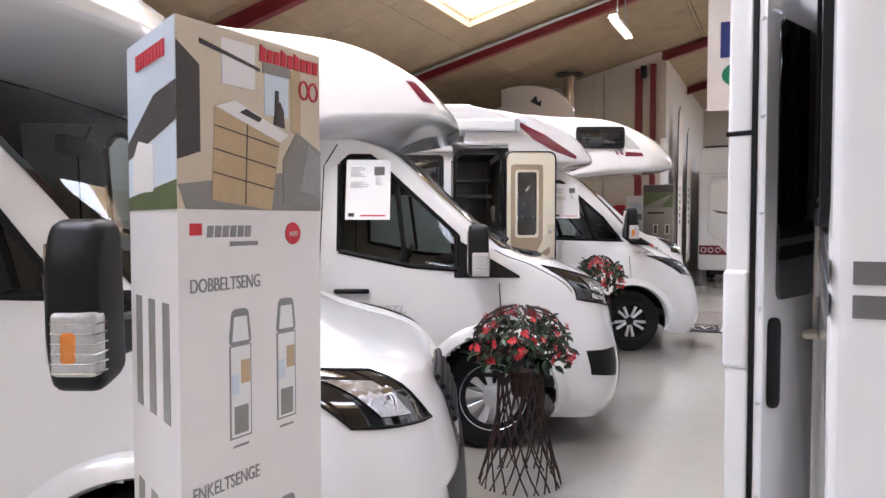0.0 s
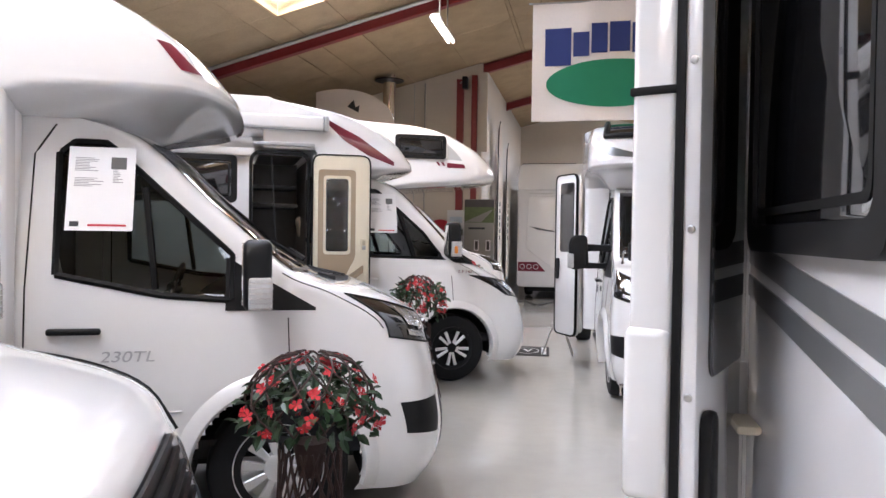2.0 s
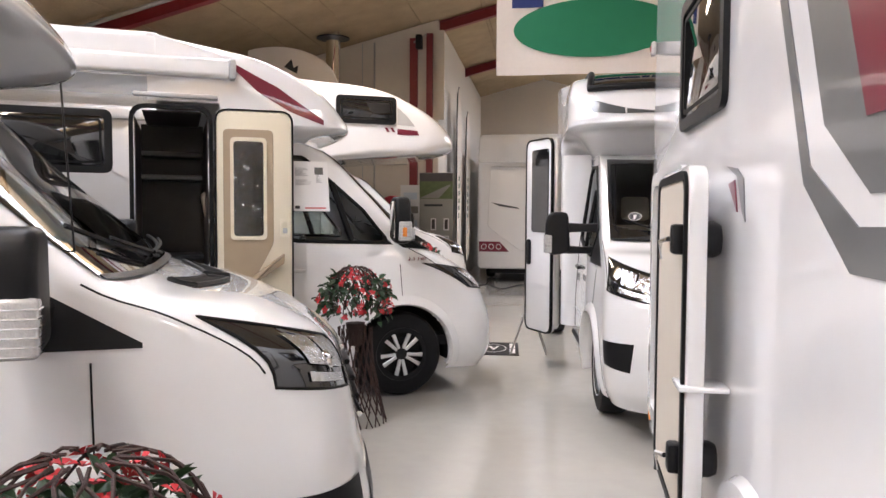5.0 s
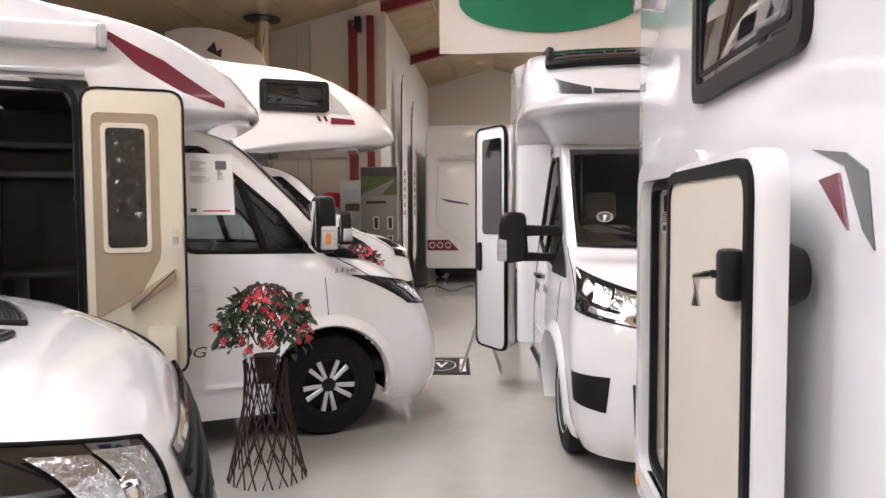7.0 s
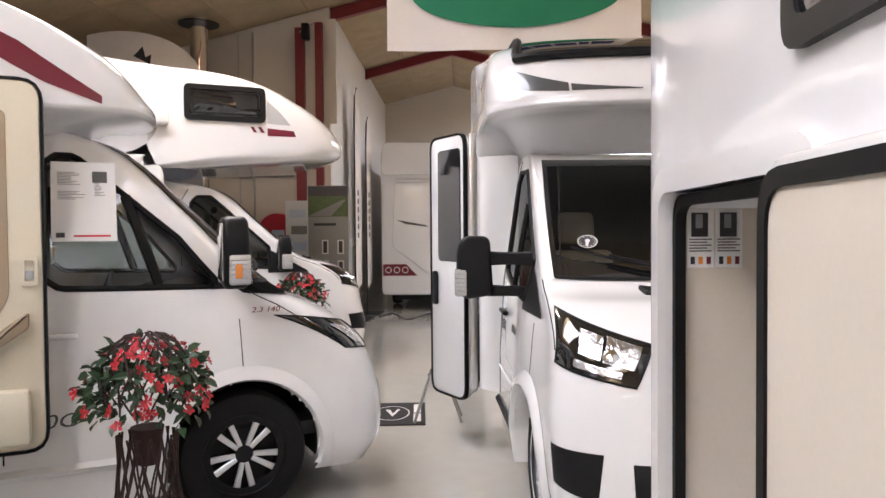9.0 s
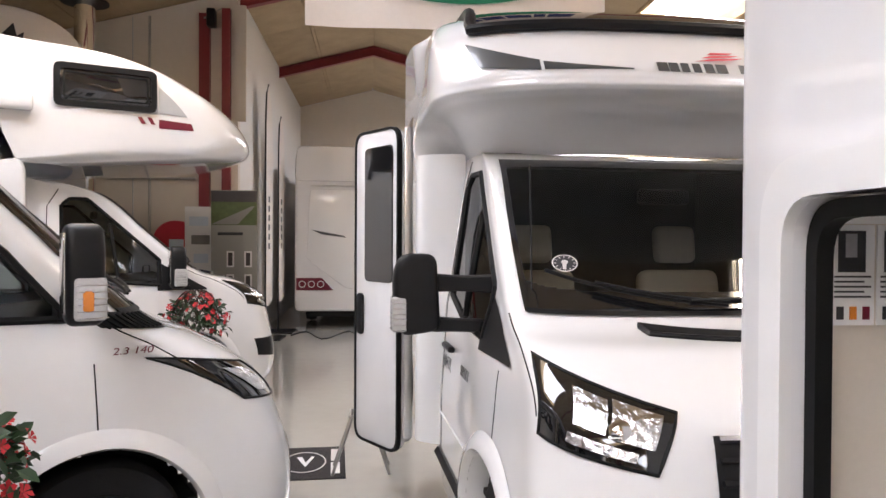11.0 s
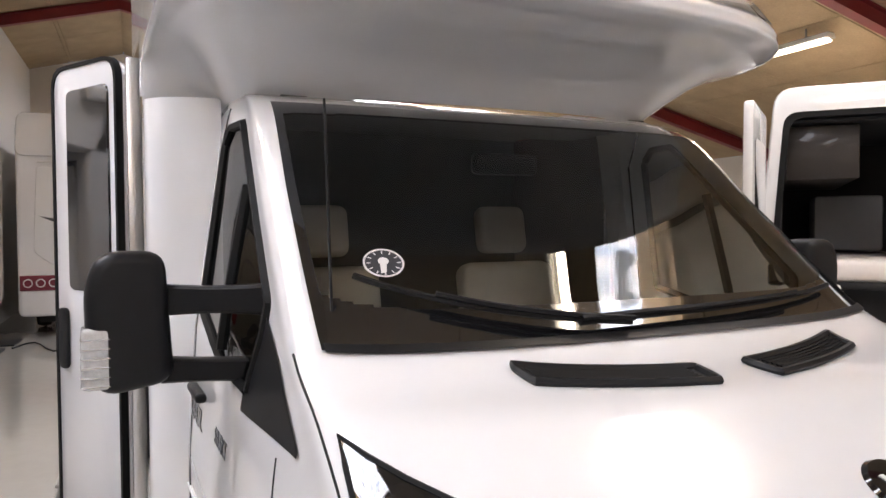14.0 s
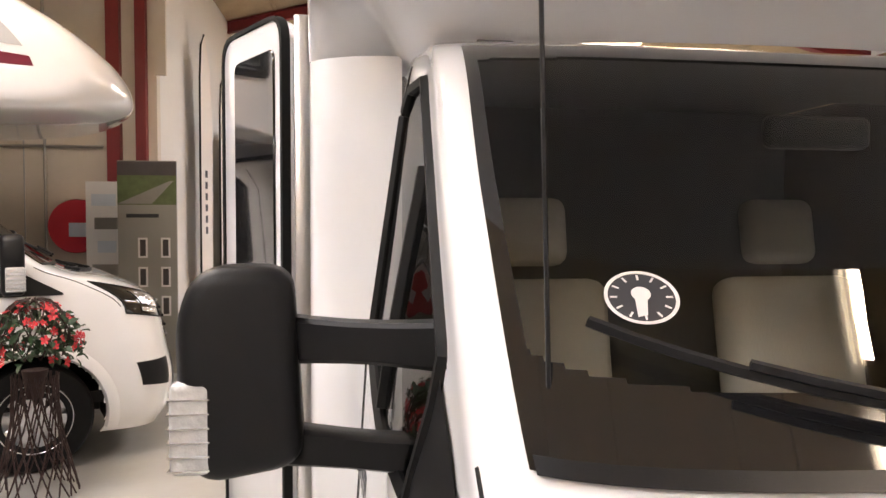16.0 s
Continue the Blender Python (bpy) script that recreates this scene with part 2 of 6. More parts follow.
def rect(a0, a1, b0, b1, r=0.0, n=4):
    pts = [(a0, b0), (a1, b0), (a1, b1), (a0, b1)]
    return rounded(pts, r, n) if r else pts


def frame_ring(outer, inner, y0, y1, axis="y"):
    """A ring between two polygons with as many corners, extruded."""
    bm = bmesh.new()
    put = {"y": lambda a, b, c: (a, c, b), "z": lambda a, b, c: (a, b, c), "x": lambda a, b, c: (c, a, b)}[axis]
    rows = [[bm.verts.new(put(*p, y)) for p in ps] for ps, y in ((outer, y0), (outer, y1), (inner, y1), (inner, y0))]
    n = len(outer)
    for k in range(4):
        a, b = rows[k], rows[(k + 1) % 4]
        for i in range(n):
            bm.faces.new((a[i], a[(i + 1) % n], b[(i + 1) % n], b[i]))
    bmesh.ops.recalc_face_normals(bm, faces=bm.faces)
    return bm


def carve(bm, *cutters):
    """The solid less the cutters."""
    def temp(b):
        me = bpy.data.meshes.new("tmp")
        b.to_mesh(me)
        b.free()
        return new("tmp", me)
    base = temp(bm)
    for c in cutters:
        cut = temp(c)
        mod = base.modifiers.new("cut", "BOOLEAN")
        mod.operation, mod.object, mod.solver = "DIFFERENCE", cut, "EXACT"
        dg = bpy.context.evaluated_depsgraph_get()
        me = bpy.data.meshes.new_from_object(base.evaluated_get(dg))
        base.modifiers.clear()
        base.data = me
        bpy.data.objects.remove(cut)
    out = bmesh.new()
    out.from_mesh(base.data)
    bpy.data.objects.remove(base)
    return out


def revolve(profile, segs=40, axis="y"):
    """A profile of (radius, along) turned about an axis."""
    bm = bmesh.new()
    rings = []
    for k in range(segs):
        a = 2 * math.pi * k / segs
        c, s = math.cos(a), math.sin(a)
        rings.append([bm.verts.new((r * c, h, r * s) if axis == "y" else (r * c, r * s, h)) for r, h in profile])
    for k in range(segs):
        a, b = rings[k], rings[(k + 1) % segs]
        for i in range(len(profile) - 1):
            bm.faces.new((a[i], a[i + 1], b[i + 1], b[i]))
    bmesh.ops.remove_doubles(bm, verts=bm.verts, dist=1e-5)
    bmesh.ops.recalc_face_normals(bm, faces=bm.faces)
    return bm


def tube(points, r, segs=8, closed=False):
    """A round rod along points."""
    bm = bmesh.new()
    pts = [Vector(p) for p in points]
    rings = []
    n = len(pts)
    for i, p in enumerate(pts):
        a = pts[i - 1] if (i or closed) else p
        b = pts[(i + 1) % n] if (i < n - 1 or closed) else p
        d = (b - a).normalized()
        up = Vector((0, 0, 1)) if abs(d.z) < 0.9 else Vector((1, 0, 0))
        s = d.cross(up).normalized()
        t = s.cross(d)
        ri = r[i] if isinstance(r, (list, tuple)) else r
        rings.append([bm.verts.new(p + (s * math.cos(2 * math.pi * k / segs) + t * math.sin(2 * math.pi * k / segs)) * ri) for k in range(segs)])
    for i in range(n if closed else n - 1):
        a, b = rings[i], rings[(i + 1) % n]
        for k in range(segs):
            bm.faces.new((a[k], a[(k + 1) % segs], b[(k + 1) % segs], b[k]))
    if not closed:
        bm.faces.new(list(reversed(rings[0])))
        bm.faces.new(rings[-1])
    return bm


def text(body, size, m, material, parent, name="lettering", depth=0.001, shear=0.0, squeeze=1.0, bold=0.0, align="LEFT"):
    """Flat raised lettering in the built-in font, as a mesh."""
    cu = bpy.data.curves.new("tmp", "FONT")
    cu.body, cu.size, cu.extrude, cu.shear, cu.offset, cu.align_x = body, size, depth, shear, bold, align
    ob = new("tmp", cu)
    dg = bpy.context.evaluated_depsgraph_get()
    me = bpy.data.meshes.new_from_object(ob.evaluated_get(dg))
    bpy.data.objects.remove(ob)
    bm = bmesh.new()
    bm.from_mesh(me)
    bpy.data.meshes.remove(me)
    moved(bm, m @ Matrix.Diagonal((squeeze, 1, 1, 1)))
    return part(name, bm, material, parent, smooth=0)


# on a vehicle's right side: letters read towards the front
def on_right(x, y, z, lean=0):
    return Matrix.Translation((x, y, z)) @ pose(0, 0, 0, 90 + lean, 0, 0)


def catmull(keys, s):
    n = len(keys)
    i = max(0, min(n - 2, int(math.floor(s))))
    t = s - i
    p0, p1, p2, p3 = keys[max(i - 1, 0)], keys[i], keys[i + 1], keys[min(i + 2, n - 1)]
    return [0.5 * (2 * b + (c - a) * t + (2 * a - 5 * b + 4 * c - d) * t * t + (3 * b - a - 3 * c + d) * t ** 3) for a, b, c, d in zip(p0, p1, p2, p3)]


class Nose:
    """A rounded front: keys of centre line (x, z) and shoulder (x, y, z) from below to the top, with the sides running back."""

    def __init__(self, keys, power, xback, wback):
        self.keys, self.power, self.xback, self.wback = keys, power, xback, wback

    def at(self, U, s):
        xc, zc, xs, ys, zs = catmull(self.keys, s)
        if U <= 1:
            e = 2 / self.power
            a = max(0.0, min(1.0, U)) * math.pi / 2
            f = 1 - math.cos(a) ** e if U < 1 else 1.0
            return Vector((xc + (xs - xc) * f, ys * math.sin(a) ** e, zc + (zs - zc) * U ** 2))
        t = U - 1
        k = min(1.0, t * 2.2)
        k = k * k * (3 - 2 * k)
        return Vector((xs + (self.xback - xs) * t, ys + (self.wback(zs) - ys) * k, zs))

    def normal(self, U, s):
        d = 0.01
        n = len(self.keys) - 1
        U1, U0 = min(U + d, 2), max(U - d, 0.0)
        s1, s0 = min(s + d, n), max(s - d, 0)
        v = (self.at(U1, s) - self.at(U0, s)).cross(self.at(U, s1) - self.at(U, s0))
        return v.normalized() if v.length > 1e-9 else Vector((1, 0, 0))

    def side(self, x, z):
        """Parameters of the side point at x, z."""
        lo, hi = 0.0, len(self.keys) - 1.0
        for _ in range(30):
            m = (lo + hi) / 2
            if catmull(self.keys, m)[4] < z:
                lo = m
            else:
                hi = m
        s = (lo + hi) / 2
        xs = catmull(self.keys, s)[2]
        return 1 + max(0.0, min(1.0, (x - xs) / (self.xback - xs))), s

    def side_y(self, x, z):
        return self.at(*self.side(x, z)).y

    def put(self, U, s, sign, off):
        p = self.at(U, s) + self.normal(U, s) * off
        return Vector((p.x, p.y * sign, p.z))

    def sheet(self, s0, s1, ns, U0=0.0, U1=2.0, nu=48, off=0.0, signs=(-1, 1), skip=None):
        bm = bmesh.new()
        for sg in signs:
            g = [[bm.verts.new(self.put(U0 + (U1 - U0) * j / nu, s0 + (s1 - s0) * i / ns, sg, off)) for j in range(nu + 1)] for i in range(ns + 1)]
            for i in range(ns):
                for j in range(nu):
                    vs = (g[i][j], g[i][j + 1], g[i + 1][j + 1], g[i + 1][j])
                    if skip:
                        c = (vs[0].co + vs[1].co + vs[2].co + vs[3].co) / 4
                        if skip(c, U0 + (U1 - U0) * (j + 0.5) / nu, s0 + (s1 - s0) * (i + 0.5) / ns):
                            continue
                    bm.faces.new(vs if sg > 0 else tuple(reversed(vs)))
        bmesh.ops.remove_doubles(bm, verts=bm.verts, dist=1e-4)
        return bm

    def patch(self, corners, off=0.004, n=14, sign=-1, thick=0.0):
        """A patch on the surface between four corners (U, s), in order round it."""
        a, b, c, d = corners
        bm = bmesh.new()
        g = []
        for i in range(n + 1):
            row = []
            for j in range(n + 1):
                p, q = i / n, j / n
                U = (a[0] * (1 - q) + b[0] * q) * (1 - p) + (d[0] * (1 - q) + c[0] * q) * p
                s = (a[1] * (1 - q) + b[1] * q) * (1 - p) + (d[1] * (1 - q) + c[1] * q) * p
                row.append(bm.verts.new(self.put(U, s, sign, off)))
            g.append(row)
        for i in range(n):
            for j in range(n):
                vs = (g[i][j], g[i][j + 1], g[i + 1][j + 1], g[i + 1][j])
                bm.faces.new(vs if sign > 0 else tuple(reversed(vs)))
        bmesh.ops.recalc_face_normals(bm, faces=bm.faces)
        return bm

    def side_patch(self, x0, x1, low, high, off=0.004, n=20, m=10, sign=-1):
        """A patch of the side between two curves low(x) and high(x)."""
        bm = bmesh.new()
        g = []
        for i in range(n + 1):
            x = x0 + (x1 - x0) * i / n
            row = []
            for j in range(m + 1):
                z = low(x) + (high(x) - low(x)) * j / m
                U, s = self.side(x, z)
                row.append(bm.verts.new(self.put(U, s, sign, off)))
            g.append(row)
        for i in range(n):
            for j in range(m):
                bm.faces.new((g[i][j], g[i + 1][j], g[i + 1][j + 1], g[i][j + 1]))
        bmesh.ops.remove_doubles(bm, verts=bm.verts, dist=1e-5)
        bmesh.ops.recalc_face_normals(bm, faces=bm.faces)
        return bm

    def side_line(self, points, r, sign=-1, off=0.0, n=6):
        """A thin rod along points (x, z) on the side."""
        pts = []
        for (xa, za), (xb, zb) in zip(points, points[1:]):
            for k in range(n):
                x, z = xa + (xb - xa) * k / n, za + (zb - za) * k / n
                pts.append(self.put(*self.side(x, z), sign, off))
        x, z = points[-1]
        pts.append(self.put(*self.side(x, z), sign, off))
        return tube(pts, r, 5)


def lerp_fn(*pts):
    pts = sorted(pts)

    def f(x):
        if x <= pts[0][0]:
            return pts[0][1]
        for (a, fa), (b, fb) in zip(pts, pts[1:]):
            if x <= b:
                return fa + (fb - fa) * (x - a) / (b - a)
        return pts[-1][1]
    return f

# ---- the hall ----
HM = pose(0, 0, 0, 0, 0, HALL_TURN)   # local x across (v), local y along (u)
U0, U1, V0, V1 = -9.0, 26.4, -11.0, 10.5


def setting(name, bm, material, label, category, smooth=0):
    ob = part(name, bm, material, None, "", smooth)
    ob.matrix_basis = HM
    return tagged(ob, label, category, kind="structure")


setting("floor", box(V0, V1, U0, U1, -0.15, 0.0), FLOOR, "pale grey polished epoxy floor with soft reflections", "floor")


def gable(u0, u1):
    return prism([(V0, 0), (V1, 0), (V1, roof_z(V1)), (RIDGE_V, RIDGE_Z), (V0, roof_z(V0))], u0, u1, axis="y")


setting("wall_north", moved(gable(U1, U1 + 0.2), Matrix()), WALL, "cream panelled gable end wall", "wall")
setting("wall_south", gable(U0 - 0.2, U0), WALL, "cream gable wall behind the walk", "wall")
setting("wall_west", box(V0 - 0.2, V0, U0, U1, 0, roof_z(V0)), WALL, "low cream side wall of the hall", "wall")
setting("wall_east", box(V1, V1 + 0.2, U0, U1, 0, roof_z(V1)), WALL, "low cream side wall of the hall", "wall")


def roof_boards(sign):
    """One slope of boards with open joints and skylight openings."""
    bm = bmesh.new()
    edge = V1 if sign > 0 else V0
    slope_len = abs(edge - RIDGE_V)
    rows = int(slope_len / 1.16)
    holes = [k for k in SKYLIGHTS if ((k[2] + k[3]) / 2 > RIDGE_V) == (sign > 0)]
    def add(a0, a1, b0, b1, z0, z1):
        vs = []
        for dz in (z0, z1):
            for v, u in ((a0, b0), (a1, b0), (a1, b1), (a0, b1)):
                vs.append(bm.verts.new((v, u, roof_z(v) + dz)))
        for f in ((0, 1, 2, 3), (7, 6, 5, 4), (0, 4, 5, 1), (1, 5, 6, 2), (2, 6, 7, 3), (3, 7, 4, 0)):
            bm.faces.new([vs[i] for i in f])
    vcuts = {RIDGE_V + sign * slope_len * k / rows for k in range(rows + 1)} | {x for h in holes for x in (h[2], h[3])}
    ucuts = {U0 + (U1 - U0) * k / 15 for k in range(16)} | {x for h in holes for x in (h[0], h[1])}
    vc, uc = sorted(vcuts), sorted(ucuts)
    for va, vb in zip(vc, vc[1:]):
        for ua, ub in zip(uc, uc[1:]):
            vm, um = (va + vb) / 2, (ua + ub) / 2
            if any(h[0] < um < h[1] and h[2] < vm < h[3] for h in holes):
                continue
            g = 0.006
            add(va + g, vb - g, ua + g, ub - g, 0.0, 0.05)
            add(va, vb, ua, ub, 0.055, 0.12)
    bmesh.ops.recalc_face_normals(bm, faces=bm.faces)
    return bm


for i, sg in enumerate((-1, 1)):
    setting("ceiling_%d" % (i + 1), roof_boards(sg), CEIL, "tan wood-wool ceiling boards with open joints", "ceiling")

# skylights: lined openings below corrugated translucent sheets
for k, (u0, u1, v0, v1) in enumerate(SKYLIGHTS):
    sl = thing("skylight", HM, "pine-lined roof opening under corrugated clear sheet", "skylight", "skylights", "structure")
    for a0, a1, b0, b1 in ((v0, v1, u0 - 0.03, u0), (v0, v1, u1, u1 + 0.03), (v0 - 0.03, v0, u0, u1), (v1, v1 + 0.03, u0, u1)):
        bm = box(a0, a1, b0, b1, 0, 1)
        for v in bm.verts:
            v.co.z = roof_z(v.co.x) + (-0.03 if v.co.z < 0.5 else 0.5)
        part("lining_board", bm, PINE, sl, smooth=0)
    bm = bmesh.new()
    nv = 90
    prev = None
    for j in range(nv + 1):
        u = u0 - 0.1 + (u1 - u0 + 0.2) * j / nv
        w = 0.025 * math.sin(2 * math.pi * u / 0.13)
        row = [bm.verts.new((v, u, roof_z(v) + 0.5 + w)) for v in (v0 - 0.1, v1 + 0.1)]
        if prev:
            bm.faces.new((prev[0], prev[1], row[1], row[0]))
        prev = row
    sheet = part("corrugated_sheet", bm, SKY_SHEET, sl)

# red steel portal frames
for k, u in enumerate((-1.55, 3.1, 7.75, 12.4, 17.05, 21.7)):
    fr = thing("portal_frame", HM, "dark red painted steel roof beam", "beam", "portal frames", "structure")
    for sg, edge in ((-1, V0), (1, V1)):
        bms = []
        for (w, z0, z1) in ((0.13, -0.22, -0.205), (0.012, -0.205, -0.035), (0.13, -0.035, -0.02)):
            b = box(0, 1, -w / 2, w / 2, z0, z1)
            for v in b.verts:
                x = RIDGE_V + (edge - RIDGE_V) * v.co.x
                v.co = Vector((x, v.co.y + u, roof_z(x) + v.co.z))
            bms.append(b)
        part("rafter", join(*bms), RED_STEEL, fr, smooth=0)
        part("post", join(box(edge - sg * 0.2, edge - sg * 0.01, u - 0.06, u + 0.06, 0, roof_z(edge) - 0.1)), RED_STEEL, fr, smooth=0)

# the office block that juts into the hall, with its gable top under the boards
BV, BU = -2.5, 16.9
blk = [(V0 + 0.01, 0), (BV, 0), (BV, roof_z(BV) - 0.01), (V0 + 0.01, roof_z(V0) - 0.01)]
setting("wall_block_front", prism(blk, BU, BU + 0.15, axis="y"), WALL, "cream panelled inner wall with grey conduit", "wall")
setting("wall_block_side", box(BV - 0.15, BV, BU + 0.15, U1, 0, roof_z(BV) - 0.01), WHITE_WALL, "white painted inner side wall", "wall")

# ---- motorhomes: x forward from the front bumper, y to the left ----
TRANSIT = Nose([
    (-0.10, 0.20, -0.52, 0.93, 0.22),
    (-0.02, 0.34, -0.44, 0.98, 0.36),
    (0.0, 0.55, -0.42, 1.00, 0.56),
    (-0.05, 0.78, -0.46, 1.00, 0.78),
    (-0.09, 0.98, -0.54, 0.985, 0.97),
    (-0.18, 1.14, -0.60, 0.97, 1.13),
    (-0.45, 1.28, -0.82, 0.955, 1.27),
    (-0.80, 1.37, -1.05, 0.94, 1.39),
    (-1.22, 1.72, -1.45, 0.91, 1.735),
    (-1.64, 2.07, -1.85, 0.87, 2.09),
    (-2.3, 2.2, -2.32, 0.82, 2.2)], 3.0, -2.36, lerp_fn((0.2, 0.99), (0.5, 1.03), (0.8, 1.03), (1.3, 1.0), (2.1, 0.89), (2.3, 0.84)))
DUCATO = Nose([
    (-0.08, 0.20, -0.50, 0.95, 0.22),
    (0.0, 0.36, -0.42, 1.00, 0.36),
    (0.0, 0.58, -0.42, 1.02, 0.58),
    (-0.04, 0.76, -0.46, 1.01, 0.76),
    (-0.10, 0.92, -0.55, 0.99, 0.92),
    (-0.22, 1.06, -0.68, 0.97, 1.06),
    (-0.45, 1.20, -0.86, 0.95, 1.20),
    (-0.72, 1.33, -1.10, 0.93, 1.36),
    (-1.15, 1.76, -1.44, 0.92, 1.76),
    (-1.58, 2.12, -1.80, 0.88, 2.12),
    (-2.2, 2.25, -2.25, 0.84, 2.25)], 3.0, -2.36, lerp_fn((0.2, 1.0), (0.5, 1.025), (0.8, 1.025), (1.3, 1.0), (2.1, 0.90), (2.3, 0.86)))
# the same cab with its windscreen set further back
DUCATO_LONG = Nose([(a - (0.16 if i > 5 else 0), b - (0.03 if i == 6 else 0), c - (0.16 if i > 5 else 0), d, e) for i, (a, b, c, d, e) in enumerate(DUCATO.keys)], 3.0, -2.45, DUCATO.wback)
WS0, WS1 = 7.06, 8.96          # windscreen, lower and upper edge along the keys
AXLE, ARCH, WHEEL_R = -0.98, 0.435, 0.365


def make_wheel(parent, x, y, sign, style):
    """A wheel whose outer face looks along sign * y."""
    w = part("wheel", join(
        revolve([(0.19, -0.10), (0.215, -0.105), (0.255, -0.10), (0.30, -0.112), (0.345, -0.10), (0.362, -0.07), (0.365, 0.0), (0.362, 0.07), (0.345, 0.10), (0.19, 0.10)], 48)), TYRE, parent, "black road tyre")
    w.name = "tyre"
    w.matrix_basis = Matrix.Translation((x, y, WHEEL_R)) @ pose(0, 0, 0, 0, 0, 0 if sign < 0 else 180)
    part("rim", revolve([(0.0, -0.02), (0.19, -0.03), (0.205, -0.06), (0.225, -0.102), (0.232, -0.108), (0.235, -0.095), (0.215, -0.06), (0.21, 0.09)], 48),
         BLACK if style == "alloy" else ALLOY, w)
    if style == "alloy":
        for k in range(5):
            bms = []
            for d in (-13, 13):
                b = prism([(0.05, -0.013), (0.222, -0.019), (0.226, 0.019), (0.05, 0.013)], -0.012, 0.012, 0.004, 1, axis="z")
                moved(b, pose(0, -0.078, 0, 90, 0, 0))
                moved(b, Matrix.Rotation(radians(72 * k + d + 90), 4, "Y"))
                bms.append(b)
            part("spoke", join(*bms), ALLOY, w)
        part("hub_cap", revolve([(0.0, -0.085), (0.05, -0.085), (0.065, -0.07), (0.07, -0.03)], 24), BLACK, w)
    else:
        for k in range(10):
            b = prism([(0.06, -0.016), (0.205, -0.032), (0.205, 0.032), (0.06, 0.016)], -0.008, 0.012, 0.005, 1, axis="z")
            moved(b, pose(0, -0.075, 0, 90, 0, 0))
            moved(b, Matrix.Rotation(radians(36 * k + 6), 4, "Y"))
            part("spoke", b, ALLOY, w)
        part("hub_cap", revolve([(0.0, -0.10), (0.05, -0.098), (0.075, -0.085), (0.085, -0.05)], 24), ALLOY, w)
    return w


def make_mirror(parent, x, z, root_x, y_in, y_out, sign, long_arm, amber, tall=1.0):
    """A black door mirror with its lamp; long_arm: two-pronged arm from root_x."""
    flip = Matrix.Diagonal((1, sign, 1, 1))

    def fit_side(bm):
        moved(bm, flip)
        bmesh.ops.recalc_face_normals(bm, faces=bm.faces)
        return bm
    wide = 0.20 if long_arm else 0.19
    prof = rounded([(y_out - wide, z - 0.17 * tall), (y_out - 0.03, z - 0.20 * tall), (y_out, z - 0.10), (y_out + 0.005, z + 0.10), (y_out - 0.03, z + 0.20 * tall), (y_out - wide + 0.02, z + 0.20 * tall)], 0.05, 5)
    m = part("door_mirror", fit_side(prism(prof, x - 0.06, x + 0.075, 0.032, 4, axis="x")), BLACK, parent, "black plastic door mirror")
    lamp = box(x - 0.035, x + 0.078, y_out - 0.055, y_out + 0.012, z - 0.165, z - 0.005, 0.015, 3)
    part("indicator", fit_side(lamp), CLEAR_LENS, m, "clear ribbed indicator lens")
    for k in range(6):
        part("lens_rib", fit_side(box(x - 0.03, x + 0.081, y_out - 0.052, y_out + 0.013, z - 0.155 + 0.024 * k, z - 0.152 + 0.024 * k)), CHROME, m)
    if amber:
        part("bulb", fit_side(box(x - 0.01, x + 0.035, y_out - 0.05, y_out + 0.0155, z - 0.135, z - 0.05, 0.012, 2)), AMBER, m)
    part("mirror_glass", fit_side(box(x - 0.066, x - 0.058, y_out - wide + 0.03, y_out - 0.03, z - 0.14, z + 0.16, 0.003)), CHROME, m)
    arms = ((z + 0.055, 0.085), (z - 0.135, 0.07)) if long_arm else ((z - 0.10, 0.12),)
    for zz, hh in arms:
        bm = bmesh.new()
        rows = []
        for k in range(6):
            t = k / 5
            cx, cy = root_x + (x - root_x) * t, y_in - 0.03 + (y_out - wide + 0.03 - y_in + 0.03) * t
            rows.append([bm.verts.new((cx + a * 0.035, cy, zz + b * hh * (0.5 - 0.08 * math.sin(math.pi * t)))) for a, b in ((-1, -0.8), (-0.7, -1), (0.7, -1), (1, -0.8), (1, 0.8), (0.7, 1), (-0.7, 1), (-1, 0.8))])
        for a, b in zip(rows, rows[1:]):
            for q in range(8):
                bm.faces.new((a[q], a[(q + 1) % 8], b[(q + 1) % 8], b[q]))
        part("mirror_arm", fit_side(bm), BLACK, m)
    return m


def seat(parent, y, material):
    s = part("cab_seat", box(-0.28, 0.24, -0.25, 0.25, 0.62, 0.85, 0.06, 3), material, parent)
    s.location = (-2.15, y, 0.0)
    b = box(-0.08, 0.07, -0.25, 0.25, 0.0, 0.68, 0.06, 3)
    moved(b, pose(-0.22, 0, 0.82, 0, -12, 0))
    part("seat_back", b, material, s)
    h = box(-0.05, 0.05, -0.13, 0.13, 0.0, 0.24, 0.045, 3)
    moved(h, pose(-0.38, 0, 1.53, 0, -10, 0))
    part("headrest", h, material, s)


